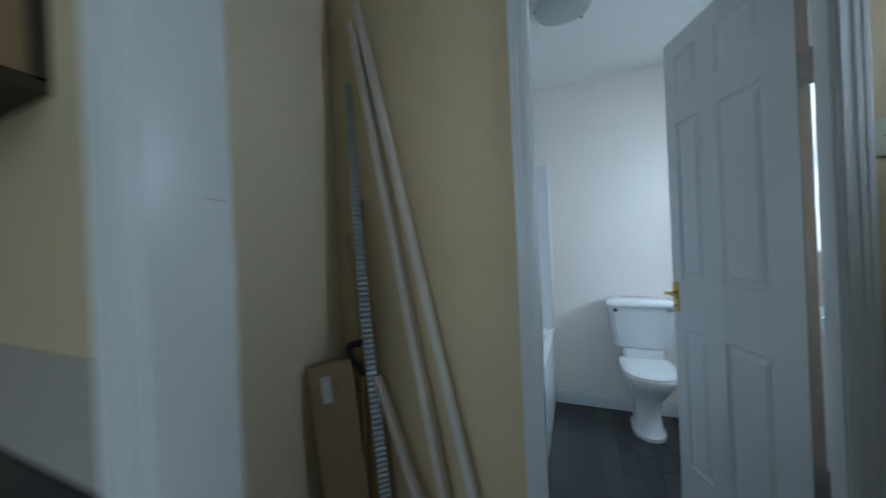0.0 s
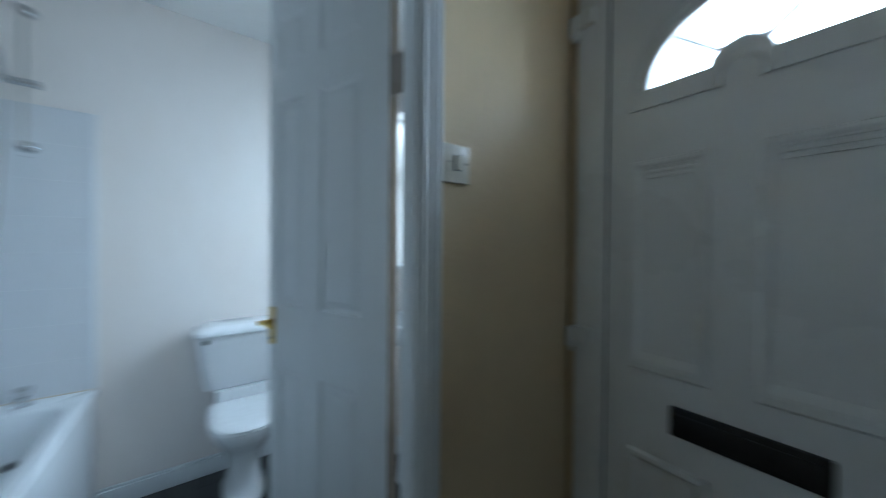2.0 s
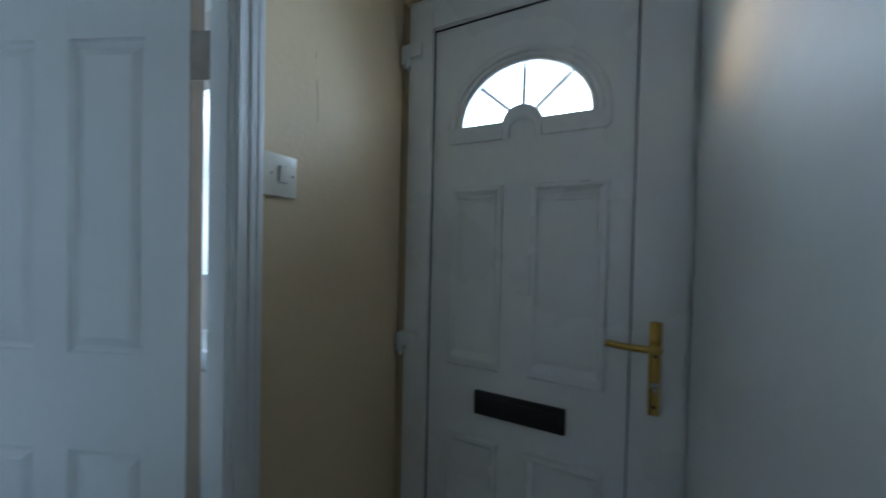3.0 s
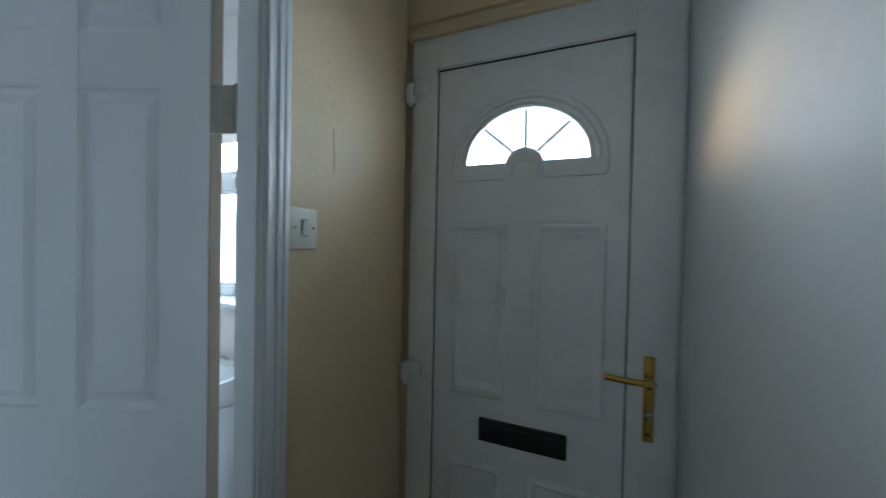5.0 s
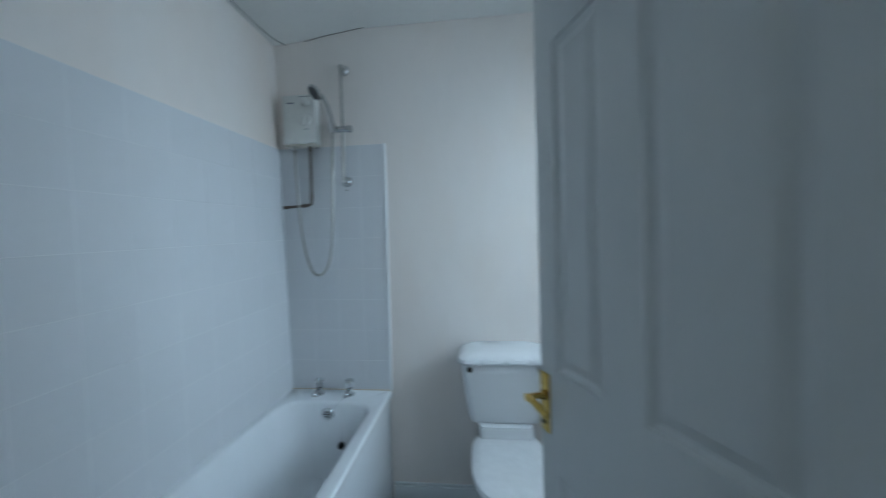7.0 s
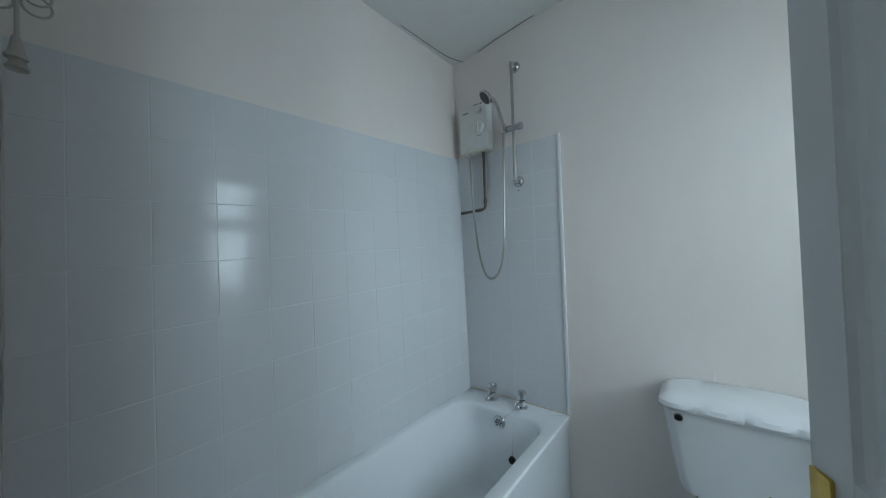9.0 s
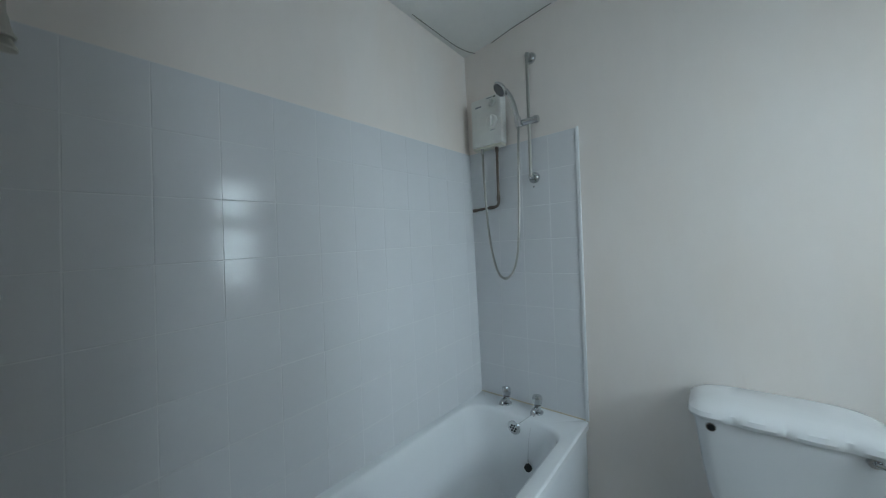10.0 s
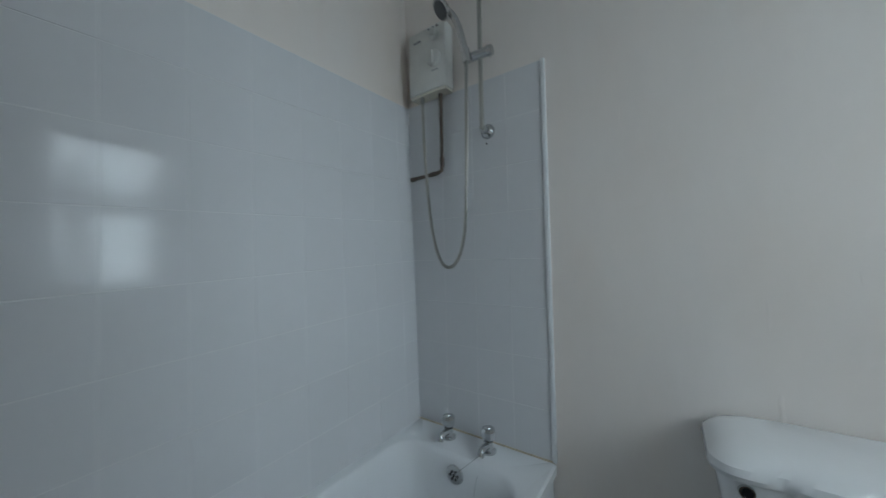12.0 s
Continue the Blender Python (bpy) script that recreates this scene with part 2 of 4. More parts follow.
def box_part(name, parent, mats, x0, x1, y0, y1, z0, z1, bevel=0.002, label="", m=None):
    bm = bmesh.new()
    add_box(bm, x0, x1, y0, y1, z0, z1, bevel, m)
    return part(name, bm, mats, parent, label, smooth=bevel > 0)


def two_faced(bm, axis, limit):
    """Gives the faces that look along +axis beyond the limit the second finish."""
    for fc in bm.faces:
        fc.normal_update()
        if fc.calc_center_median()[axis] > limit:
            fc.material_index = 1


# ---- plan, in metres ----
HALL_Y, BATH_Y0, BATH_Y1 = 0.0, 0.05, 1.585
BATH_END = 0.028  # the partition is thinner at the end of the bath
BATH_X0, BATH_X1, HALL_X0, FRONT_X = 0.045, 1.97, -0.16, 2.0
SIDE_Y, KITCHEN_Y = -0.85, -0.93
DOOR_X0, DOOR_X1, DOOR_Z = 0.664, 1.375, 2.15
CEIL, SAG = 2.455, 0.05  # the bathroom ceiling sags towards the wall along the bath
FLOOR_B = -0.022  # the bathroom floor lies a little lower than the hall
KITCHEN_X0, KITCHEN_X1 = 0.402, 1.13
SKEW, DROP, LEAN = 0.002, 0.046, 0.024  # the wall along the bath is out of square and leans back, and its tile courses fall a little
WIN_Y0, WIN_Y1, WIN_Z0, WIN_Z1 = 0.47, 1.25, 1.13, 2.06


def leaning(bm):
    """Leans the wall along the bath back from its foot."""
    for v in bm.verts:
        v.co.x -= LEAN * (v.co.z - 0.56)


def skewed(bm, share=lambda x: 1.0):
    """Sets the wall's side of a mesh out of square with the far wall."""
    for v in bm.verts:
        v.co.x -= SKEW * (BATH_Y1 - v.co.y) * share(v.co.x)


# hall wall with the bathroom doorway
bm = bmesh.new()
for x0, x1, y1, z0, z1 in ((HALL_X0 - 0.1, 0.59, BATH_END, 0, 2.6), (0.59, DOOR_X0 - 0.02, BATH_Y0, 0, 2.6), (DOOR_X1 + 0.02, BATH_X1, BATH_Y0, 0, 2.6), (DOOR_X0 - 0.02, DOOR_X1 + 0.02, BATH_Y0, DOOR_Z + 0.02, 2.6)):
    add_box(bm, x0, x1, HALL_Y, y1, z0, z1)
two_faced(bm, 1, BATH_END - 0.002)
wall_hall = structure("wall_hall", bm, [MAGNOLIA, BATH_PAINT], "cream painted hall wall with a doorway to the bathroom", "wall")

bm = bmesh.new()
add_box(bm, HALL_X0 - 0.1, HALL_X0, SIDE_Y, HALL_Y, 0, 2.6)
structure("wall_hall_end", bm, END_WALL, "pale painted wall at the end of the hall", "wall")

bm = bmesh.new()
for x0, x1, z0, z1 in ((-0.7, KITCHEN_X0 - 0.02, 0, 2.6), (KITCHEN_X1 + 0.02, FRONT_X, 0, 2.6), (KITCHEN_X0 - 0.02, KITCHEN_X1 + 0.02, DOOR_Z + 0.02, 2.6)):
    add_box(bm, x0, x1, KITCHEN_Y, SIDE_Y, z0, z1)
two_faced(bm, 1, SIDE_Y - 0.005)
structure("wall_kitchen", bm, [KITCHEN_WALL, PALE], "painted wall between the kitchen and the hall", "wall")

# outer wall: hall side with the front door's opening, bathroom side with the window's
bm = bmesh.new()
add_box(bm, FRONT_X, FRONT_X + 0.25, SIDE_Y - 0.08, -0.86, 0, 2.6)
add_box(bm, FRONT_X, FRONT_X + 0.25, -0.018, HALL_Y + 0.02, 0, 2.6)
add_box(bm, FRONT_X, FRONT_X + 0.25, -0.86, -0.018, 2.15, 2.6)
structure("wall_front", bm, MAGNOLIA, "cream painted outer wall round the front door", "wall")
bm = bmesh.new()
for y0, y1, z0, z1 in ((HALL_Y + 0.02, WIN_Y0, 0, 2.6), (WIN_Y1, BATH_Y1 + 0.1, 0, 2.6), (WIN_Y0, WIN_Y1, 0, WIN_Z0), (WIN_Y0, WIN_Y1, WIN_Z1, 2.6)):
    add_box(bm, BATH_X1, BATH_X1 + 0.24, y0, y1, z0, z1)
structure("wall_bathroom_outer", bm, BATH_PAINT, "white painted outer bathroom wall with a window", "wall")

bm = bmesh.new()
add_box(bm, BATH_X0 - 0.12, BATH_X1, BATH_Y1, BATH_Y1 + 0.1, -0.1, 2.6)
wall_far = structure("wall_bathroom_far", bm, BATH_PAINT, "white painted bathroom wall, tiled above the bath", "wall")
bm = bmesh.new()
add_box(bm, BATH_X0 - 0.12, BATH_X0, BATH_END, BATH_Y1, -0.1, 2.6)
skewed(bm)
leaning(bm)
wall_bath = structure("wall_bathroom_bath", bm, BATH_PAINT, "white painted wall along the bath, tiled below", "wall")



def ceiling_z(x):
    """The height of the bathroom ceiling, which sags over the bath."""
    k = min(1.0, max(0.0, (x + 0.02) / 0.55))
    return CEIL - SAG * (1 - k * k * (3 - 2 * k))


bm = bmesh.new()
rows = []
for k in range(25):
    x = BATH_X0 - 0.09 + (BATH_X1 - BATH_X0 + 0.09) * (k / 24) ** 1.6
    rows.append([bm.verts.new((x, y, ceiling_z(x) + dz)) for y, dz in ((BATH_END, 0), (BATH_Y1, 0), (BATH_Y1, 0.1), (BATH_END, 0.1))])
for a, b in zip(rows, rows[1:]):
    for j in range(4):
        bm.faces.new((a[j], a[(j + 1) % 4], b[(j + 1) % 4], b[j]))
bm.faces.new(rows[0])
bm.faces.new(rows[-1])
structure("ceiling_bathroom", bm, CEILING, "white papered bathroom ceiling", "ceiling", smooth=True)
bm = bmesh.new()
add_box(bm, HALL_X0, FRONT_X, SIDE_Y, HALL_Y, CEIL, CEIL + 0.1)
structure("ceiling_hall", bm, CEILING, "white hall ceiling", "ceiling")
bm = bmesh.new()
add_box(bm, -0.7, 2.25, -2.9, KITCHEN_Y, CEIL, CEIL + 0.1)
structure("ceiling_kitchen", bm, CEILING, "white kitchen ceiling", "ceiling")

bm = bmesh.new()
add_box(bm, HALL_X0 - 0.1, FRONT_X + 0.1, SIDE_Y, HALL_Y + 0.03, -0.1, 0)
structure("floor_hall", bm, CARPET, "brown carpeted hall floor", "floor")
bm = bmesh.new()
add_box(bm, -0.7, 2.25, -2.9, SIDE_Y, -0.1, 0)
structure("floor_kitchen", bm, CARPET, "brown kitchen floor", "floor")
bm = bmesh.new()
add_box(bm, BATH_X0 - 0.06, BATH_X1, HALL_Y + 0.03, BATH_Y1, -0.12, FLOOR_B - 0.003)
skewed(bm, lambda x: 1.0 if x < 1 else 0.0)
floor_bath = structure("floor_bathroom", bm, UNDERLAY, "dark grey wood-effect vinyl plank floor", "floor")

# kitchen walls behind the camera, with a window
bm = bmesh.new()
add_box(bm, -0.8, -0.7, -2.9, SIDE_Y, 0, 2.6)
add_box(bm, 2.25, 2.35, -2.9, SIDE_Y - 0.08, 0, 2.6)
add_box(bm, 2.0, 2.25, KITCHEN_Y, KITCHEN_Y + 0.02, 0, 2.6)
for x0, x1, z0, z1 in ((-0.7, 0.4, 0, 2.6), (1.4, 2.25, 0, 2.6), (0.4, 1.4, 0, 1.05), (0.4, 1.4, 1.95, 2.6)):
    add_box(bm, x0, x1, -2.9, -2.8, z0, z1)
structure("wall_kitchen_rear", bm, KITCHEN_WALL, "cream painted kitchen walls", "wall")

# unseen wall, added to block the sun at the bathroom window but not the fanlight
bm = bmesh.new()
add_box(bm, 2.24, 2.86, 1.42, 1.52, 0, 2.9)
structure("wall_sun_screen", bm, BATH_PAINT, "unseen pale wall added outside to keep the sun off the bathroom window", "wall")

bm = bmesh.new()
add_box(bm, -60, 80, -60, 60, -0.4, -0.3)
structure("ground", bm, CARPET, "dark ground outside the house", "ground")

# ---- doorways: linings and architraves ----


def architrave(parent, x0, x1, y, out, z0, z1, inner):
    """An upright moulded architrave; out is the way it stands off the wall, inner the side of the opening."""
    w = x1 - x0
    bm = bmesh.new()
    steps = ((0.0, 0.14, 0.010), (0.14, 0.30, 0.016), (0.30, 0.55, 0.013), (0.55, 0.78, 0.017), (0.78, 1.0, 0.019))
    for a, b, d in steps:
        u0, u1 = (x0 + a * w, x0 + b * w) if inner < 0 else (x1 - b * w, x1 - a * w)
        add_box(bm, u0, u1, min(y, y + out * d), max(y, y + out * d), z0, z1, 0.0018)
    return part("architrave", bm, GLOSS, parent, smooth=True)


def doorway(name, x0, x1, y0, y1, top, label, left_width, right_width, both=True):
    bm = bmesh.new()
    for u0, u1, z0, z1 in ((x0 - 0.02, x0, 0, top + 0.02), (x1, x1 + 0.02, 0, top + 0.02), (x0, x1, top, top + 0.02)):
        add_box(bm, u0, u1, y0 - 0.003, y1 + 0.003, z0, z1, 0.0015)
    ob = structure(name, bm, GLOSS, label, "door frame", smooth=True)
    for y, out in ((y0, -1), (y1, 1)) if both else ((y0, -1),):
        architrave(ob, x0 - 0.006 - left_width, x0 - 0.006, y, out, 0, top + 0.07, 1)
        architrave(ob, x1 + 0.006, x1 + 0.006 + right_width, y, out, 0, top + 0.07, -1)
        bm = bmesh.new()
        for a, b, d in ((0.006, 0.03, 0.012), (0.03, 0.05, 0.016), (0.05, 0.066, 0.018)):
            add_box(bm, x0 - 0.006, x1 + 0.006, min(y, y + out * d), max(y, y + out * d), top + a, top + b, 0.0015)
        part("architrave_head", bm, GLOSS, ob, smooth=True)
    return ob


doorway("door_frame_bathroom", DOOR_X0, DOOR_X1, HALL_Y, BATH_Y0, DOOR_Z, "white gloss painted bathroom door frame, scuffed", 0.06, 0.058, False)
kitchen_frame = doorway("door_frame_kitchen", KITCHEN_X0, KITCHEN_X1, KITCHEN_Y, SIDE_Y, DOOR_Z, "white gloss painted kitchen door frame", 0.05, 0.07)

box_part("scuff", kitchen_frame, LINE, KITCHEN_X0 - 0.0004, KITCHEN_X0 + 0.0006, -0.872, -0.853, 1.2955, 1.2970, 0.0, "dark scuff in the paint")

# ---- the open six-panel bathroom door ----
HINGE, TIP = Vector((1.430, 0.085, 0)), Vector((1.195, 0.697, 0))
du = (TIP - HINGE).normalized()
DOOR = Matrix(((du.x, du.y, 0, HINGE.x), (du.y, -du.x, 0, HINGE.y), (0, 0, 1, 0), (0, 0, 0, 1)))
LEAF_T, U0, U1 = 0.038, 0.090, 0.655


def into_door(bm):
    bmesh.ops.transform(bm, matrix=DOOR, verts=bm.verts)
    return bm


door = thing("panel_door", HINGE, "white gloss six-panel door standing open into the bathroom", "door")
bm = bmesh.new()
STILES = ((U0, 0.193), (0.377, 0.462), (0.595, U1))
RAILS = ((0.004, 0.205), (0.822, 1.042), (1.742, 1.862), (2.035, 2.122))
for a, b in STILES:
    add_box(bm, a, b, 0, LEAF_T, RAILS[0][0], RAILS[3][1])
for a, b in ((0.193, 0.377), (0.462, 0.595)):
    for z0, z1 in RAILS:
        add_box(bm, a, b, 0.0006, LEAF_T - 0.0006, z0, z1)
part("leaf", into_door(bm), GLOSS, door)
box_part("worn_edge", door, BARE_EDGE, U0 - 0.0025, U0, 0.001, LEAF_T - 0.001, 0.006, 2.120, 0.0008, "worn brownish hinge edge", DOOR)
for a, b in ((0.193, 0.377), (0.462, 0.595)):
    for z0, z1 in ((0.205, 0.822), (1.042, 1.742), (1.862, 2.035)):
        bm = bmesh.new()
        for s, base in ((1, 0.0), (-1, LEAF_T)):
            rings = []
            for inset, depth in ((0.0, 0.0015), (0.004, 0.007), (0.012, 0.010), (0.017, 0.010), (0.036, 0.003)):
                v = base + s * depth
                rings.append([Vector((a + inset, v, z0 + inset)), Vector((b - inset, v, z0 + inset)), Vector((b - inset, v, z1 - inset)), Vector((a + inset, v, z1 - inset))])
            add_loft(bm, rings, cap_start=False)
        part("panel", into_door(bm), GLOSS, door)
for z in (1.70, 0.50):
    bm = bmesh.new()
    add_cylinder(bm, (0.030, -0.002, z - 0.052), (0.030, -0.002, z + 0.052), 0.0055, n=12)
    for k in range(5):
        add_cylinder(bm, (0.030, -0.002, z - 0.052 + k * 0.021), (0.030, -0.002, z - 0.036 + k * 0.021), 0.0066, n=12)
    add_box(bm, 0.026, U0 - 0.001, 0.001, 0.0035, z - 0.052, z + 0.052, 0.0005)
    add_box(bm, U0 - 0.0045, U0 - 0.002, 0.001, 0.028, z - 0.052, z + 0.052, 0.0005)
    for dz in (-0.034, 0.0, 0.034):
        add_cylinder(bm, (U0 - 0.0065, 0.016, z + dz), (U0 - 0.004, 0.016, z + dz), 0.004, n=10)
    part("hinge", into_door(bm), STEEL, door, "dull steel butt hinge splashed with paint", smooth=True)


def lever_handle(face, out):
    """A brass lever on a long plate at the closing edge of the door."""
    bm = bmesh.new()
    add_box(bm, 0.619, 0.651, min(face, face + out * 0.006), max(face, face + out * 0.006), 0.896, 1.028, 0.0025)
    plate = part("handle_plate", into_door(bm), BRASS, door, "tarnished brass plate", smooth=True)
    bm = bmesh.new()
    add_lathe(bm, [(0.011, 0.0), (0.011, 0.006), (0.007, 0.010), (0.007, 0.040), (0.009, 0.046), (0.0, 0.047)], n=16)
    bmesh.ops.transform(bm, matrix=Matrix.Translation((0.635, face + out * 0.005, 0.978)) @ Matrix.Rotation(radians(90) * -out, 4, "X"), verts=bm.verts)
    line = smooth_line([(0.635, face + out * 0.045, 0.978), (0.607, face + out * 0.048, 0.980), (0.588, face + out * 0.047, 0.976), (0.566, face + out * 0.044, 0.970)], 6)
    add_tube(bm, line, 0.0075, 12)
    into_door(bm)
    lever = mesh_object("lever", bm, BRASS, True)
    lever.parent = plate
    lever.matrix_parent_inverse = plate.matrix_world.inverted()
    bm = bmesh.new()
    add_cylinder(bm, (0.635, face + out * 0.005, 0.918), (0.635, face + out * 0.009, 0.918), 0.005, n=12)
    into_door(bm)
    key = mesh_object("keyhole", bm, RUBBER)
    key.parent = plate
    key.matrix_parent_inverse = plate.matrix_world.inverted()


lever_handle(0.0, -1)
lever_handle(LEAF_T, 1)

# ---- the white front door with its fanlight ----
FX, SASH_X = 1.992, 1.968
bm = bmesh.new()
for y0, y1, z0, z1 in ((-0.858, -0.815, 0, 2.148), (-0.048, -0.018, 0, 2.148), (-0.815, -0.048, 2.092, 2.148), (-0.815, -0.048, 0, 0.03)):
    add_box(bm, 1.984, 2.06, y0, y1, z0, z1, 0.004)
structure("door_frame_front", bm, UPVC, "white plastic front door frame", "door frame", smooth=True)
bm = bmesh.new()
for x, z0, z1 in ((1.972, 2.148, 2.172), (1.980, 2.172, 2.196), (1.966, 2.196, 2.218)):
    add_box(bm, x, 2.0, -0.848, -0.002, z0, z1, 0.003)
structure("trim_front_door", bm, MAGNOLIA, "cream painted moulding above the front door", "trim", smooth=True)

front = thing("front_door", (FX, -0.43, 0.03), "closed white plastic front door with a fanlight", "door")
bm = bmesh.new()
for y0, y1, z0, z1 in ((-0.838, -0.722, 0.035, 2.118), (-0.118, -0.036, 0.035, 2.118), (-0.722, -0.118, 2.028, 2.118), (-0.722, -0.118, 0.035, 0.10)):
    add_box(bm, SASH_X, 2.05, y0, y1, z0, z1, 0.003)
part("sash", bm, UPVC, front, smooth=True)
bm = bmesh.new()
for y0, y1, z0, z1 in ((-0.722, -0.7195, 0.10, 2.028), (-0.1205, -0.118, 0.10, 2.028), (-0.722, -0.118, 2.0255, 2.028)):
    add_box(bm, FX - 0.006, 2.03, y0, y1, z0, z1)
part("seal", bm, UPVC_SEAL, front, "dark rubber seal")

FAN_Y, FAN_Z, FAN_A, FAN_B = -0.420, 1.690, 0.192, 0.171


def fan_ring(a, b, base, bump, x, n=25):
    """The outline of the fan: an arch over a sill with a round boss in its middle."""
    pts = [(FAN_Y + a * math.cos(math.pi * k / (n - 1)), FAN_Z + b * math.sin(math.pi * k / (n - 1))) for k in range(n)]
    low = [(FAN_Y - a, base), (FAN_Y - bump * 1.15, base)]
    low += [(FAN_Y + bump * math.cos(math.pi - math.pi * k / 8), base + 0.85 * bump * math.sin(math.pi * k / 8)) for k in range(9)]
    low += [(FAN_Y + bump * 1.15, base), (FAN_Y + a, base)]
    return [Vector((x, y, z)) for y, z in pts + low]


def to_rectangle(ring, y0, y1, z0, z1, x):
    out = []
    c = Vector((0, FAN_Y, 1.78))
    for p in ring:
        d = Vector((0, p.y, p.z)) - c
        k = min(((y1 if d.y > 0 else y0) - c.y) / d.y if abs(d.y) > 1e-6 else 1e9, ((z1 if d.z > 0 else z0) - c.z) / d.z if abs(d.z) > 1e-6 else 1e9)
        q = c + d * k
        out.append(Vector((x, q.y, q.z)))
    return out


hole = fan_ring(FAN_A, FAN_B, FAN_Z, 0.055, FX)
bm = bmesh.new()
add_loft(bm, [to_rectangle(hole, -0.7195, -0.1205, 1.60, 2.0255, FX), hole, fan_ring(FAN_A, FAN_B, FAN_Z, 0.055, 2.03)], False, False)
edge = to_rectangle(hole, -0.7195, -0.1205, 1.60, 2.0255, FX)
for p, q in zip(edge, edge[1:] + edge[:1]):
    if abs(p.y - q.y) > 1e-6 and abs(p.z - q.z) > 1e-6:
        mid = (p + q) / 2
        corner = Vector((FX, -0.7195 if mid.y < FAN_Y else -0.1205, 1.60 if mid.z < 1.78 else 2.0255))
        bm.faces.new([bm.verts.new(v) for v in (p, q, corner)])
add_box(bm, FX - 0.0012, 2.03, -0.7195, -0.1205, 0.10, 1.648)
add_box(bm, FX - 0.0008, 2.03, FAN_Y - 0.045, FAN_Y + 0.045, 1.64, FAN_Z + 0.012)
part("door_panel", bm, UPVC, front, "moulded white plastic panel", smooth=True)


def arch_line(a, b, base, x, n=29):
    pts = [(FAN_Y + a, base)]
    pts += [(FAN_Y + a * math.cos(math.pi * k / (n - 1)), FAN_Z + b * math.sin(math.pi * k / (n - 1))) for k in range(n)]
    return [Vector((x, y, z)) for y, z in pts + [(FAN_Y - a, base)]]


for a, r in ((0.006, 0.007), (0.022, 0.009), (0.042, 0.011)):
    bm = bmesh.new()
    add_tube(bm, arch_line(FAN_A + a, FAN_B + a, FAN_Z - 0.005 if a < 0.03 else FAN_Z - 0.045, FX), r, 10)
    part("fan_moulding", bm, UPVC, front, smooth=True)
for y0, y1 in ((FAN_Y - FAN_A - 0.045, FAN_Y - 0.060), (FAN_Y + 0.060, FAN_Y + FAN_A + 0.045)):
    box_part("fan_sill", front, UPVC, FX - 0.010, FX + 0.004, y0, y1, FAN_Z - 0.055, FAN_Z - 0.004, 0.004)


def boss_curve(half, rise, centre, x):
    """An arch on two short legs, over the middle of the sill."""
    pts = [(half, FAN_Z - 0.056)] + [(half * math.cos(math.pi * k / 14), centre + rise * math.sin(math.pi * k / 14)) for k in range(15)] + [(-half, FAN_Z - 0.056)]
    return [Vector((x, FAN_Y + y, z)) for y, z in pts]


bm = bmesh.new()
curves = [[bm.verts.new(p) for p in boss_curve(*c)] for c in ((0.062, 0.054, FAN_Z - 0.008, FX + 0.016), (0.061, 0.053, FAN_Z - 0.008, FX - 0.006), (0.057, 0.049, FAN_Z - 0.010, FX - 0.012),
          (0.047, 0.041, FAN_Z - 0.018, FX - 0.013), (0.040, 0.034, FAN_Z - 0.025, FX - 0.011), (0.036, 0.030, FAN_Z - 0.030, FX - 0.003), (0.034, 0.028, FAN_Z - 0.031, FX + 0.004))]
for p, q in zip(curves, curves[1:]):
    for k in range(len(p) - 1):
        bm.faces.new((p[k], p[k + 1], q[k + 1], q[k]))
bmesh.ops.recalc_face_normals(bm, faces=bm.faces)
part("fan_boss", bm, UPVC, front, "arched moulding round the boss", smooth=True)
for ang in (45, 90, 135):
    a = radians(ang)
    p0 = Vector((FX + 0.016, FAN_Y + 0.045 * math.cos(a), FAN_Z + 0.040 * math.sin(a)))
    p1 = Vector((FX + 0.016, FAN_Y + FAN_A * math.cos(a), FAN_Z + FAN_B * math.sin(a)))
    bm = bmesh.new()
    add_tube(bm, [p0, p1], 0.0075, 8)
    part("glazing_bar", bm, UPVC, front)
bm = bmesh.new()
add_loft(bm, [fan_ring(FAN_A + 0.004, FAN_B + 0.004, FAN_Z - 0.004, 0.03, x) for x in (FX + 0.022, FX + 0.028)])
pane = part("fan_pane", bm, GLASS, front, "obscured glass pane")
pane.visible_shadow = False


def door_field(y0, y1, z0, z1, ribs):
    """A raised field of the plastic door, with ribs along its head."""
    bm = bmesh.new()
    rings = []
    for inset, x in ((0.0, FX), (0.005, FX - 0.012), (0.013, FX - 0.014), (0.017, FX - 0.013), (0.027, FX - 0.003), (0.034, FX - 0.002)):
        rings.append([Vector((x, y0 + inset, z0 + inset * 2.0)), Vector((x, y1 - inset, z0 + inset * 2.0)), Vector((x, y1 - inset, z1 - inset)), Vector((x, y0 + inset, z1 - inset))])
    add_loft(bm, rings, cap_start=False)
    field = part("field", bm, UPVC, front)
    for k in range(3 if ribs else 0):
        bm = bmesh.new()
        add_box(bm, FX - 0.0085, FX - 0.002, y0 + 0.026 + 0.006 * k, y1 - 0.026 - 0.006 * k, z1 - 0.026 - 0.014 * k, z1 - 0.018 - 0.014 * k, 0.002)
        rib = mesh_object("rib", bm, UPVC)
        rib.parent = field
        rib.matrix_parent_inverse = field.matrix_world.inverted()


for y0, y1 in ((-0.664, -0.453), (-0.370, -0.187)):
    door_field(y0, y1, 0.905, 1.494, True)
    door_field(y0, y1, 0.16, 0.682, False)

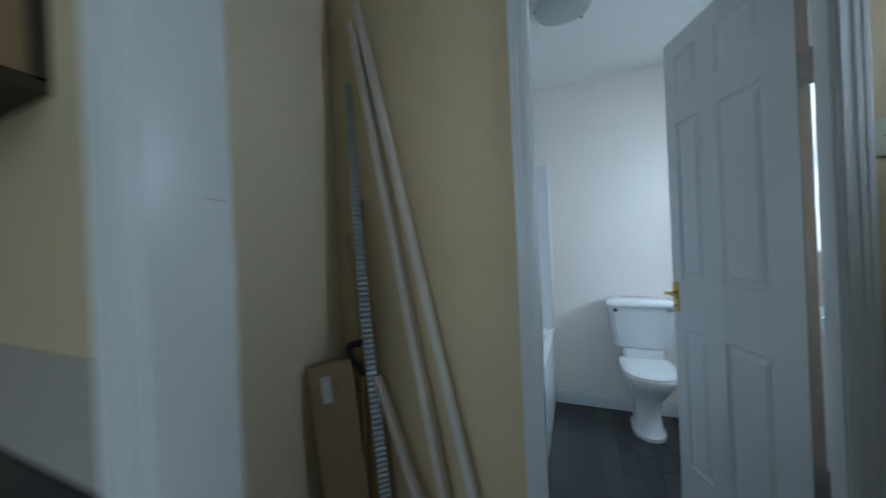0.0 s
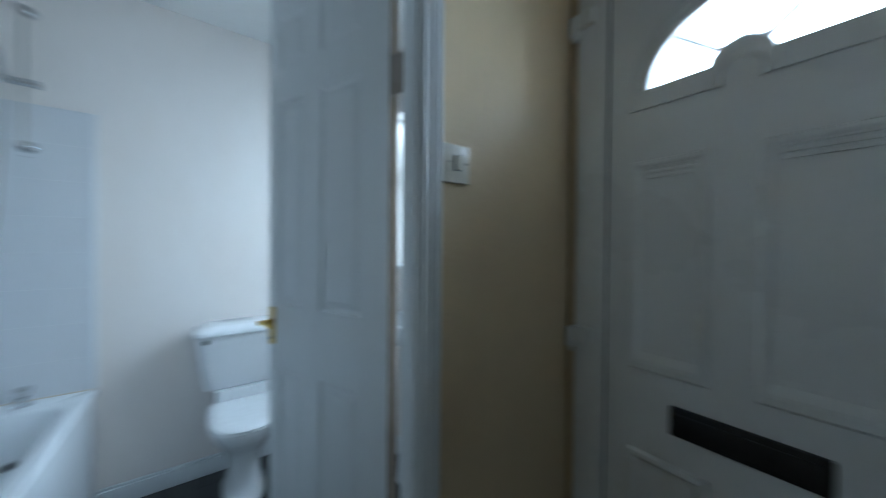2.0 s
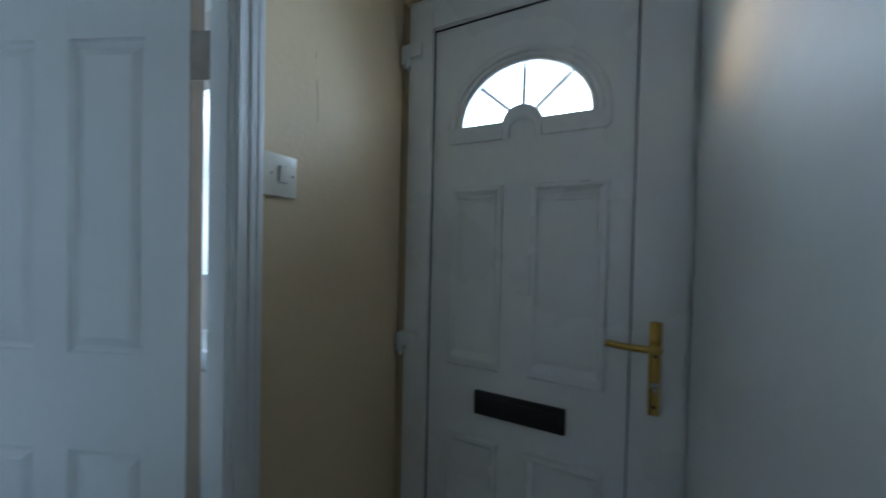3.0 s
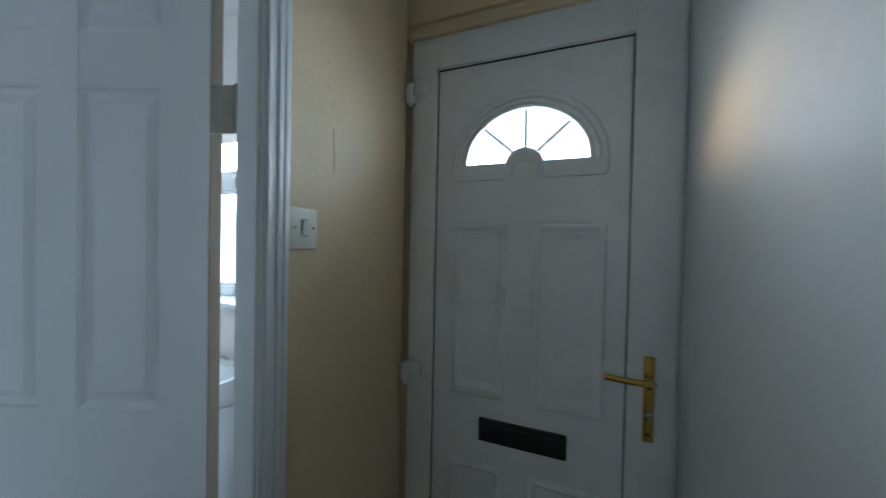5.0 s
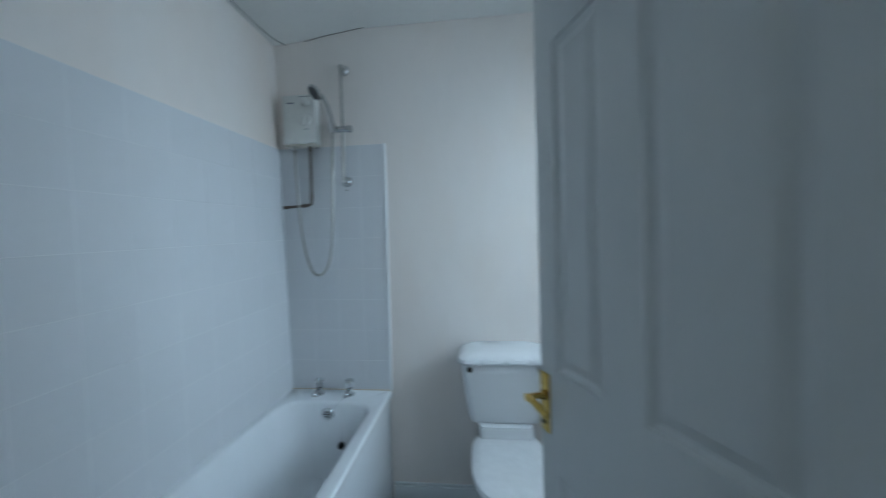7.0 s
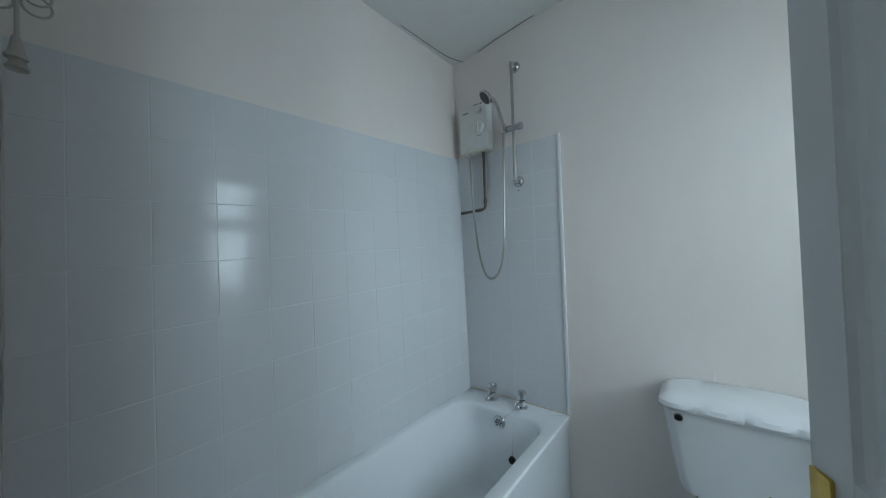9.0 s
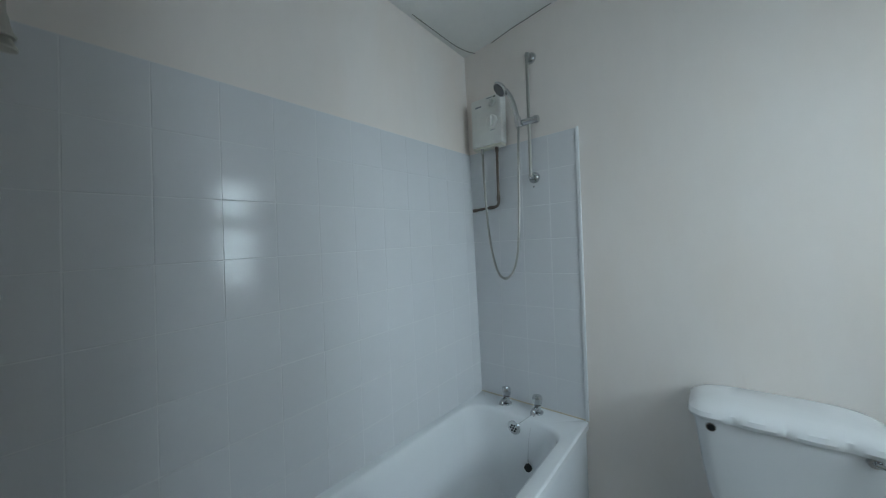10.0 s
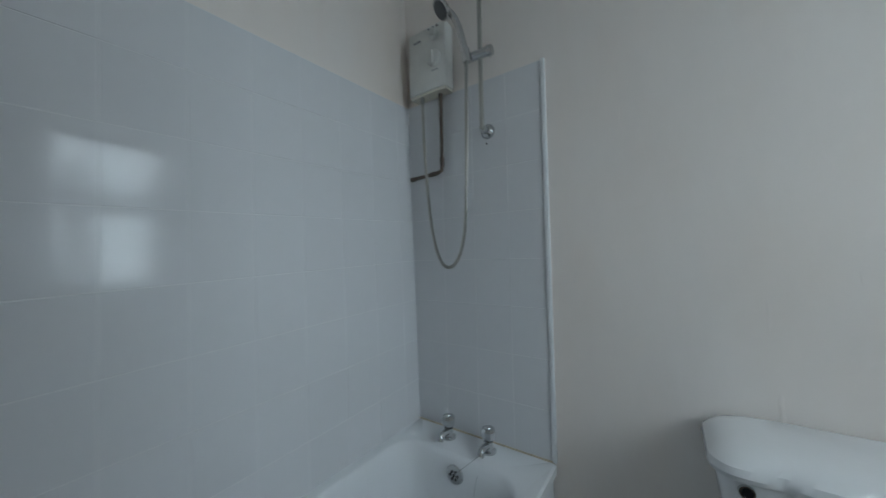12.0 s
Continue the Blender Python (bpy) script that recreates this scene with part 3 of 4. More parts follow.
bm = bmesh.new()
add_box(bm, FX - 0.012, FX + 0.002, -0.567, -0.291, 0.763, 0.838, 0.004)
letter = part("letterbox", bm, BLACK, front, "black letterbox plate", smooth=True)
bm = bmesh.new()
add_box(bm, FX - 0.016, FX - 0.0115, -0.553, -0.305, 0.777, 0.824, 0.002)
flap = mesh_object("flap", bm, BLACK, True)
flap.parent = letter
flap.matrix_parent_inverse = letter.matrix_world.inverted()
for z in (1.96, 0.975):
    bm = bmesh.new()
    add_box(bm, SASH_X - 0.020, SASH_X + 0.004, -0.085, -0.030, z - 0.022, z + 0.026, 0.004)
    add_box(bm, SASH_X - 0.026, 1.99, -0.036, -0.012, z - 0.044, z + 0.020, 0.005)
    add_cylinder(bm, (SASH_X - 0.016, -0.026, z - 0.056), (SASH_X - 0.016, -0.026, z - 0.040), 0.007, n=14)
    part("hinge", bm, UPVC, front, "white plastic-capped hinge", smooth=True)
bm = bmesh.new()
add_box(bm, SASH_X - 0.011, SASH_X + 0.001, -0.787, -0.761, 0.885, 1.122, 0.004)
plate = part("handle_plate", bm, BRASS, front, "brass handle plate", smooth=True)
bm = bmesh.new()
add_cylinder(bm, (SASH_X - 0.010, -0.774, 1.062), (SASH_X - 0.050, -0.774, 1.062), 0.010, 0.009, 16)
add_tube(bm, smooth_line([(SASH_X - 0.046, -0.776, 1.062), (SASH_X - 0.050, -0.751, 1.061), (SASH_X - 0.047, -0.712, 1.060), (SASH_X - 0.044, -0.660, 1.063)], 6), 0.009, 12)
lever = mesh_object("lever", bm, BRASS, True)
lever.parent = plate
lever.matrix_parent_inverse = plate.matrix_world.inverted()
bm = bmesh.new()
add_cylinder(bm, (SASH_X - 0.010, -0.774, 0.965), (SASH_X - 0.018, -0.774, 0.965), 0.008, n=16)
add_box(bm, SASH_X - 0.018, SASH_X - 0.010, -0.778, -0.770, 0.945, 0.965, 0.002)
lock = mesh_object("lock_cylinder", bm, CHROME, True)
lock.parent = plate
lock.matrix_parent_inverse = plate.matrix_world.inverted()
for z in (1.036, 0.908):
    bm = bmesh.new()
    add_cylinder(bm, (SASH_X - 0.010, -0.774, z), (SASH_X - 0.0125, -0.774, z), 0.0045, n=12)
    s = mesh_object("screw", bm, RUBBER)
    s.parent = plate
    s.matrix_parent_inverse = plate.matrix_world.inverted()

# ---- light switch ----
switch = thing("light_switch", (1.489, 0, 1.45), "square white plastic light switch on the hall wall", "light switch")
box_part("plate", switch, PLASTIC_AGED, 1.443, 1.527, -0.010, 0.0, 1.401, 1.492, 0.003)
bm = bmesh.new()
add_box(bm, 1.480, 1.499, -0.0145, -0.009, 1.432, 1.466, 0.0015, Matrix.Translation((0, -0.011, 1.449)) @ Matrix.Rotation(radians(7), 4, "X") @ Matrix.Translation((0, 0.011, -1.449)))
part("rocker", bm, PLASTIC_AGED, switch, smooth=True)
box_part("surround", switch, GREY_PRINT, 1.4785, 1.5005, -0.0103, -0.0095, 1.430, 1.468, 0.0)
for x in (1.463, 1.516):
    bm = bmesh.new()
    add_cylinder(bm, (x, -0.0095, 1.449), (x, -0.0112, 1.449), 0.0032, n=12)
    part("screw", bm, STEEL, switch)

for pts in (((1.585, -0.001, 1.77), (1.586, -0.001, 1.755)), ((1.588, -0.001, 1.70), (1.592, -0.001, 1.66), (1.594, -0.001, 1.60))):
    bm = bmesh.new()
    add_tube(bm, smooth_line(pts, 5), 0.0007, 5)
    part("scratch", bm, LINE, wall_hall, "dark scratch in the paint")

# ---- leaning timber and tools in the hall corner ----


def batten(name, label, foot, head, w, t, mat, group="timber leaning in the corner", turn=0.0):
    """A straight length of timber from foot to head, with eased edges."""
    foot, head = Vector(foot), Vector(head)
    d = head - foot
    m = Matrix.Translation(foot) @ d.to_track_quat("Z", "Y").to_matrix().to_4x4() @ Matrix.Rotation(turn, 4, "Z")
    bm = bmesh.new()
    add_box(bm, -w / 2, w / 2, -t / 2, t / 2, 0, d.length, 0.0025)
    ob = mesh_object(name, bm, mat, True)
    ob.matrix_world = m
    return tagged(ob, label, "timber", group)


batten("timber_batten", "long pale primed batten leaning in the hall corner", (0.530, -0.115, 0.006), (-0.005, -0.035, 2.28), 0.044, 0.026, PRIMED, turn=0.3)
batten("timber_batten", "long pale primed batten leaning in the hall corner", (0.400, -0.105, 0.006), (0.000, -0.045, 2.12), 0.060, 0.026, PRIMED, turn=0.3)
batten("timber_batten", "short pale batten leaning against the others", (0.395, -0.150, 0.006), (0.070, -0.088, 0.76), 0.042, 0.018, PRIMED, turn=0.3)
batten("timber_stick", "brown wooden stick leaning in the hall corner", (0.055, -0.110, 0.006), (-0.015, -0.030, 1.44), 0.026, 0.020, BROWN_WOOD)
batten("timber_stick", "thin pine stick leaning in the hall corner", (0.085, -0.080, 0.006), (-0.060, -0.045, 1.30), 0.024, 0.018, PINE)

# galvanised strip, pressed in a zigzag, bending as it leans
bm = bmesh.new()
line = smooth_line([(0.155, -0.140, 0.005), (0.102, -0.125, 0.45), (0.045, -0.105, 0.95), (0.002, -0.080, 1.45), (-0.030, -0.055, 1.90)], 52)
side = Vector((0.72, 0.69, 0)).normalized()
rings = []
for k, p in enumerate(line):
    d = (line[min(k + 1, len(line) - 1)] - line[max(k - 1, 0)]).normalized()
    out = d.cross(side).normalized()
    w = 0.014 + 0.005 * min(1, max(0, (1.5 - p.z) / 0.5))
    c = p + out * (0.0022 if k % 2 else -0.0022)
    rings.append([c - side * w, c + side * w, c + side * w + out * 0.0016, c - side * w + out * 0.0016])
add_loft(bm, rings)
strip = mesh_object("metal_strip", bm, GALVANISED)
tagged(strip, "ribbed galvanised metal strip leaning in the hall corner", "metal strip")

box = thing("cardboard_box", (-0.05, -0.17, 0), "tall narrow brown cardboard box with a white label", "cardboard box")
lean = Matrix.Translation((0.018, -0.150, 0.016)) @ Matrix.Rotation(radians(43), 4, "Z") @ Matrix.Rotation(radians(-5), 4, "Y") @ Matrix.Rotation(radians(-4), 4, "X")
box_part("carton", box, CARD, -0.090, 0.060, -0.028, 0.028, 0, 0.815, 0.003, "", lean)
box_part("flap", box, CARD, -0.089, 0.059, -0.032, -0.0285, 0.735, 0.812, 0.001, "", lean)
box_part("paper_label", box, PAPER, -0.052, -0.020, -0.0338, -0.0322, 0.680, 0.775, 0.0, "white paper label", lean)

tool = thing("spade", (0.0, -0.10, 0), "garden spade with a black plastic D-shaped handle", "garden tool")
bm = bmesh.new()
grip = smooth_line([(0.034, -0.122, 0.893), (0.010, -0.124, 0.888), (-0.018, -0.125, 0.878), (-0.024, -0.125, 0.856), (-0.006, -0.124, 0.824), (0.020, -0.120, 0.795), (0.026, -0.116, 0.770)], 8)
add_tube(bm, grip, 0.0140, 12)
part("grip", bm, BLACK, tool, "black plastic D grip", smooth=True)
bm = bmesh.new()
add_tube(bm, [(0.026, -0.116, 0.775), (0.010, -0.106, 0.28)], 0.012, 12)
part("shaft", bm, BROWN_WOOD, tool, smooth=True)
bm = bmesh.new()
add_loft(bm, [[Vector((x * s - 0.005, -0.105 - 0.010 * (1 - abs(x) / 0.075) + dy, z)) for x, dy in ((-0.075, 0), (-0.03, -0.003), (0.03, -0.003), (0.075, 0), (0.075, 0.004), (0.03, 0.002), (-0.03, 0.002), (-0.075, 0.004))]
              for z, s in ((0.004, 0.85), (0.06, 1.0), (0.26, 1.0), (0.29, 0.5))])
part("blade", bm, STEEL, tool)

# ---- kitchen seen through the first doorway ----
cab = thing("wall_cabinet", (-0.1, -1.05, 1.43), "beech-effect kitchen wall cabinet with a shadow strip and dark underside", "cabinet")
box_part("body", cab, CABINET, -0.40, 0.222, -1.19, -0.945, 1.445, 2.12, 0.002)
# shadow between cabinet and wall, put in as a dark-coloured strip
box_part("shadow_strip", cab, DARK_EDGE_SHADOW, -0.40, 0.226, -0.945, -0.93, 1.440, 2.12, 0.001, "dark strip standing in for the shadow by the wall")
box_part("base", cab, DARK_EDGE_SHADOW, -0.40, 0.226, -1.19, -0.931, 1.428, 1.445, 0.001, "dark underside")
box_part("door", cab, CABINET, -0.398, 0.222, -1.212, -1.192, 1.43, 2.12, 0.003)
base_unit = thing("base_cabinet", (-0.1, -1.2, 0), "beech-effect kitchen base cabinet", "cabinet")
box_part("body", base_unit, CABINET, -0.60, 0.30, -1.40, -0.936, 0.10, 0.945, 0.002)
box_part("plinth", base_unit, DARK_EDGE_SHADOW, -0.60, 0.30, -1.36, -0.95, 0.0, 0.10, 0.001)
box_part("door", base_unit, CABINET, -0.15, 0.295, -1.42, -1.402, 0.11, 0.935, 0.003)
bm = bmesh.new()
add_box(bm, -0.62, 0.325, -1.44, -0.931, 0.946, 0.985, 0.008)
tagged(mesh_object("worktop", bm, WORKTOP, True), "dark laminate kitchen worktop on the base cabinet", "worktop")
bm = bmesh.new()
add_box(bm, -0.65, 0.345, -0.9305, -0.9285 - 0.008, 0.988, 1.125, 0.0015)
tagged(mesh_object("splashback", bm, SPLASH, True), "pale tiled splashback above the worktop", "splashback")

# ---- bathroom window ----
win = tagged(new("window_1"), "white plastic window with obscured glass and a deep sill", "window", kind="structure")
win.location = (2.1, 0.89, WIN_Z0)
bpy.context.view_layer.update()
MULL = 0.87
bm = bmesh.new()
for y0, y1, z0, z1 in ((WIN_Y0, WIN_Y0 + 0.045, WIN_Z0, WIN_Z1), (WIN_Y1 - 0.045, WIN_Y1, WIN_Z0, WIN_Z1), (WIN_Y0 + 0.045, WIN_Y1 - 0.045, WIN_Z0, WIN_Z0 + 0.05), (WIN_Y0 + 0.045, WIN_Y1 - 0.045, WIN_Z1 - 0.05, WIN_Z1),
                       (WIN_Y0 + 0.045, WIN_Y1 - 0.045, 1.675, 1.755), (MULL - 0.03, MULL + 0.03, WIN_Z0 + 0.05, WIN_Z1 - 0.05)):
    add_box(bm, 2.075, 2.135, y0, y1, z0, z1, 0.003)
part("window_frame", bm, UPVC, win, smooth=True)
for y0, y1 in ((WIN_Y0 + 0.045, MULL - 0.03), (MULL + 0.03, WIN_Y1 - 0.045)):
    for z0, z1 in ((WIN_Z0 + 0.05, 1.675), (1.755, WIN_Z1 - 0.05)):
        bm = bmesh.new()
        for a0, a1, b0, b1 in ((y0, y0 + 0.018, z0, z1), (y1 - 0.018, y1, z0, z1), (y0 + 0.018, y1 - 0.018, z0, z0 + 0.018), (y0 + 0.018, y1 - 0.018, z1 - 0.018, z1)):
            add_box(bm, 2.085, 2.12, a0, a1, b0, b1, 0.002)
        part("bead", bm, UPVC, win, smooth=True)
        pane = box_part("pane", win, GLASS, 2.100, 2.106, y0 + 0.016, y1 - 0.016, z0 + 0.016, z1 - 0.016, 0.0)
        pane.visible_shadow = False
box_part("window_sill", win, UPVC, 1.925, 2.08, WIN_Y0 - 0.02, WIN_Y1 + 0.02, WIN_Z0 - 0.022, WIN_Z0 + 0.002, 0.005)

# ---- skirting ----
for x0, x1, y0, y1, name in ((0.60, BATH_X1, BATH_Y1 - 0.016, BATH_Y1, "baseboard_far"), (BATH_X1 - 0.016, BATH_X1, BATH_Y0 + 0.02, BATH_Y1 - 0.016, "baseboard_outer")):
    bm = bmesh.new()
    add_box(bm, x0, x1, y0, y1, FLOOR_B, 0.062, 0.002)
    add_box(bm, x0 if x1 - x0 > 0.1 else x0 + 0.005, x1, y0 + (0.005 if x1 - x0 > 0.1 else 0), y1, 0.062, 0.076, 0.003)
    structure(name, bm, GLOSS, "white gloss painted skirting board", "skirting", smooth=True)

# ---- bath ----
RIM, BX1, BYA, BYB = 0.562, 0.600, BATH_END + 0.026, BATH_Y1 - 0.003
bath = thing("bathtub", (0.3, 0.82, 0), "white enamel bathtub with a white side panel", "bathtub")
rings = [round_ring(BATH_X0 + 0.004, BX1, BYA, BYB, RIM - 0.030, 0.012), round_ring(BATH_X0 + 0.004, BX1, BYA, BYB, RIM - 0.006, 0.012),
         round_ring(BATH_X0 + 0.010, BX1 - 0.006, BYA + 0.006, BYB - 0.006, RIM, 0.014)]
for dx, dy0, dy1, z, r in ((0.050, 0.075, 0.125, RIM - 0.001, 0.10), (0.056, 0.084, 0.133, RIM - 0.005, 0.10), (0.062, 0.095, 0.140, RIM - 0.018, 0.10), (0.072, 0.13, 0.150, RIM - 0.08, 0.10),
                           (0.090, 0.20, 0.168, RIM - 0.18, 0.11), (0.112, 0.28, 0.190, RIM - 0.28, 0.11), (0.135, 0.33, 0.215, RIM - 0.325, 0.11), (0.175, 0.38, 0.27, RIM - 0.345, 0.09), (0.24, 0.50, 0.45, RIM - 0.350, 0.04)):
    rings.append(round_ring(BATH_X0 + dx - 0.012, BX1 - dx, BYA + dy0, BYB - dy1, z, r))
bm = bmesh.new()
add_loft(bm, rings, cap_start=False)
skewed(bm, lambda x: min(1.0, max(0.0, (BX1 - x) / (BX1 - BATH_X0))))
part("tub", bm, ENAMEL, bath, smooth=True)
bm = bmesh.new()
add_box(bm, BX1 - 0.022, BX1 - 0.012, BYA + 0.004, BYB - 0.004, FLOOR_B, RIM - 0.028, 0.003)
part("side_panel", bm, PANEL, bath, "glossy white side panel", smooth=True)
OV_Y = BYB - 0.154
bm = bmesh.new()
add_lathe(bm, [(0.0, -0.006), (0.019, -0.006), (0.028, -0.004), (0.031, 0.0), (0.0, 0.004)], (0.316, OV_Y, RIM - 0.052), "Y", 28)
over = part("overflow", bm, CHROME, bath, "chrome overflow rose", smooth=True)
bm = bmesh.new()
for k in range(7):
    r, a = (0.0, 0) if k == 0 else (0.013, 2 * math.pi * k / 6)
    cx, cz = 0.316 + r * math.cos(a), RIM - 0.052 + r * math.sin(a)
    add_cylinder(bm, (cx, OV_Y - 0.0055, cz), (cx, OV_Y - 0.0075, cz), 0.0046, n=10)
holes = mesh_object("overflow_holes", bm, RUBBER)
holes.parent = over
holes.matrix_parent_inverse = over.matrix_world.inverted()
bm = bmesh.new()
add_lathe(bm, [(0.0, 0.0), (0.020, 0.0), (0.022, 0.003), (0.030, 0.004), (0.031, 0.0), (0.031, -0.004), (0.0, -0.004)], (0.31, 1.16, RIM - 0.3465), "Z", 24)
part("waste", bm, CHROME, bath, "chrome waste", smooth=True)

PLUG = Vector((0.392, OV_Y + 0.005, RIM - 0.190))
plug = thing("bath_plug", PLUG, "black rubber bath plug hanging on a chain", "bath plug")
bm = bmesh.new()
add_lathe(bm, [(0.0, 0.008), (0.012, 0.008), (0.016, 0.004), (0.015, -0.008), (0.0, -0.009)], PLUG + Vector((0, -0.03, 0)), "Y", 20)
part("stopper", bm, RUBBER, plug, smooth=True)
bm = bmesh.new()
chain = smooth_line([(0.392, BYB - 0.075, RIM + 0.030), (0.392, BYB - 0.100, RIM + 0.008), (0.392, OV_Y - 0.004, RIM - 0.06), (0.388, OV_Y - 0.015, RIM - 0.15), PLUG + Vector((0, -0.025, 0.012))], 14)
for p in chain:
    bmesh.ops.create_icosphere(bm, subdivisions=1, radius=0.0019, matrix=Matrix.Translation(p))
for p in smooth_line([(0.392, BYB - 0.075, RIM + 0.030), (0.386, BYB - 0.100, RIM + 0.010), (0.350, OV_Y - 0.006, RIM - 0.018), (0.322, OV_Y - 0.009, RIM - 0.045)], 16):
    bmesh.ops.create_icosphere(bm, subdivisions=1, radius=0.0019, matrix=Matrix.Translation(p))
part("chain", bm, CHROME, plug, "beaded chain")


def bath_tap(x, name_label):
    """A pillar tap with a faceted clear-topped head."""
    y = BYB - 0.062
    tap = thing("bath_tap", (x, y, RIM), name_label, "tap", "bath taps")
    bm = bmesh.new()
    add_lathe(bm, [(0.0, 0.0), (0.026, 0.0), (0.026, 0.006), (0.017, 0.010), (0.015, 0.032), (0.017, 0.036), (0.0, 0.038)], (x, y, RIM), "Z", 20)
    add_tube(bm, smooth_line([(x, y, RIM + 0.022), (x, y - 0.025, RIM + 0.026), (x, y - 0.045, RIM + 0.024), (x, y - 0.055, RIM + 0.010)], 6), 0.0115, 12)
    part("spout_body", bm, CHROME, tap, smooth=True)
    bm = bmesh.new()
    add_lathe(bm, [(0.0, 0.034), (0.012, 0.034), (0.014, 0.040), (0.022, 0.045), (0.0245, 0.068), (0.020, 0.078), (0.0, 0.081)], (x, y, RIM), "Z", 8)
    part("tap_head", bm, CHROME, tap, "faceted chrome head")
    bm = bmesh.new()
    add_lathe(bm, [(0.0, 0.079), (0.012, 0.079), (0.010, 0.0825), (0.0, 0.083)], (x, y, RIM), "Z", 14)
    part("tap_cap", bm, CHROME, tap, "small round cap")


bath_tap(0.232, "small chrome bath tap on the bath's end")
bath_tap(0.392, "small chrome bath tap holding the plug chain")

# ---- shower ----
WY = BATH_Y1 - 0.007
unit = thing("electric_shower", (0.157, WY, 1.845), "white electric shower box on the wall over the bath", "electric shower")
box_part("case", unit, PLASTIC, 0.076, 0.254, WY - 0.056, WY, 1.858, 2.108, 0.010)
box_part("base_tray", unit, PLASTIC_AGED, 0.080, 0.249, WY - 0.052, WY, 1.848, 1.858, 0.003)
for z, r in ((1.972, 0.030), (2.066, 0.020)):
    bm = bmesh.new()
    add_lathe(bm, [(0.0, -0.014), (r - 0.004, -0.014), (r, -0.010), (r, 0.0), (0.0, 0.002)], (0.203, WY - 0.056, z), "Y", 28)
    add_box(bm, 0.199, 0.207, WY - 0.056 - 0.022, WY - 0.056 - 0.010, z - r * 0.8, z + r * 0.8, 0.002)
    part("dial", bm, PLASTIC, unit, "ridged control dial", smooth=True)
for x0, x1, z0, z1 in ((0.104, 0.140, 2.062, 2.069), (0.174, 0.204, 2.094, 2.098), (0.189, 0.217, 1.928, 1.931)):
    box_part("printed_mark", unit, GREY_PRINT, x0, x1, WY - 0.0575, WY - 0.055, z0, z1, 0.0)
bm = bmesh.new()
add_box(bm, 0.214, 0.224, WY - 0.0575, WY - 0.055, 2.092, 2.098)
part("indicator", bm, BLACK, unit)
bm = bmesh.new()
add_cylinder(bm, (0.130, WY - 0.040, 1.848), (0.130, WY - 0.040, 1.824), 0.009, n=16)
part("outlet", bm, CHROME, unit, smooth=True)

pipe = thing("water_pipe", (0.2, WY, 1.535), "tarnished copper pipe feeding the shower box", "pipe")
bm = bmesh.new()
add_tube(bm, [(0.205, WY - 0.022, 1.853), (0.205, WY - 0.022, 1.60)] + smooth_line([(0.205, WY - 0.022, 1.566), (0.200, WY - 0.022, 1.550), (0.185, WY - 0.022, 1.543)], 6) + [(0.12, WY - 0.022, 1.540), (0.050, WY - 0.022, 1.536)], 0.0072, 12)
part("tube", bm, COPPER, pipe, smooth=True)
for a, b in (((0.205, WY - 0.022, 1.60), (0.205, WY - 0.022, 1.572)), ((0.178, WY - 0.022, 1.542), (0.150, WY - 0.022, 1.541)), ((0.072, WY - 0.022, 1.537), (0.050, WY - 0.022, 1.536)), ((0.205, WY - 0.022, 1.853), (0.205, WY - 0.022, 1.825))):
    bm = bmesh.new()
    add_cylinder(bm, a, b, 0.0092, n=14)
    part("fitting", bm, COPPER, pipe, smooth=True)

RX, RY = 0.393, WY - 0.045
rail = thing("shower_rail", (RX, WY, 1.66), "chrome riser rail with a hand shower", "shower rail")
bm = bmesh.new()
add_cylinder(bm, (RX, RY, 1.655), (RX, RY, 2.245), 0.0075, n=16)
part("rail", bm, HOSE_STEEL, rail, smooth=True)
for z in (1.660, 2.238):
    bm = bmesh.new()
    add_lathe(bm, [(0.0, 0.0), (0.027, 0.0), (0.027, -0.006), (0.020, -0.016), (0.013, -0.020), (0.012, -0.045), (0.0, -0.052)], (RX, WY, z), "Y", 24)
    part("bracket", bm, CHROME, rail, "round chrome bracket", smooth=True)
bm = bmesh.new()
add_cylinder(bm, (RX - 0.006, WY, 1.618), (RX - 0.006, WY - 0.002, 1.618), 0.0035, n=10)
part("screw", bm, BLACK, rail, "dark screw in an old hole", smooth=True)
SZ = 1.920
bm = bmesh.new()
add_cylinder(bm, (RX + 0.030, RY, SZ), (RX - 0.040, RY - 0.004, SZ), 0.016, n=20)
add_cylinder(bm, (RX + 0.030, RY, SZ), (RX + 0.046, RY, SZ), 0.019, 0.017, 20)
add_cylinder(bm, (RX - 0.040, RY - 0.020, SZ - 0.022), (RX - 0.046, RY - 0.026, SZ + 0.022), 0.015, 0.017, 18)
part("slider", bm, CHROME, rail, "chrome slider clamp", smooth=True)
bm = bmesh.new()
handle = smooth_line([(RX - 0.043, RY - 0.022, SZ - 0.01), (RX - 0.052, RY - 0.032, SZ + 0.055), (RX - 0.062, RY - 0.046, SZ + 0.108), (RX - 0.078, RY - 0.062, SZ + 0.144), (RX - 0.094, RY - 0.078, SZ + 0.160)], 8)
pts = [Vector(p) for p in handle]
add_tube(bm, pts, 0.0122, 14)
hand = part("hand_shower", bm, CHROME, rail, "chrome hand shower", smooth=True)
bm = bmesh.new()
add_lathe(bm, [(0.0, 0.020), (0.016, 0.018), (0.033, 0.006), (0.039, -0.004), (0.037, -0.010), (0.0, -0.012)], n=28)
bmesh.ops.transform(bm, matrix=Matrix.Translation((RX - 0.098, RY - 0.084, SZ + 0.157)) @ Vector((0.50, 0.55, 0.67)).to_track_quat("Z", "Y").to_matrix().to_4x4(), verts=bm.verts)
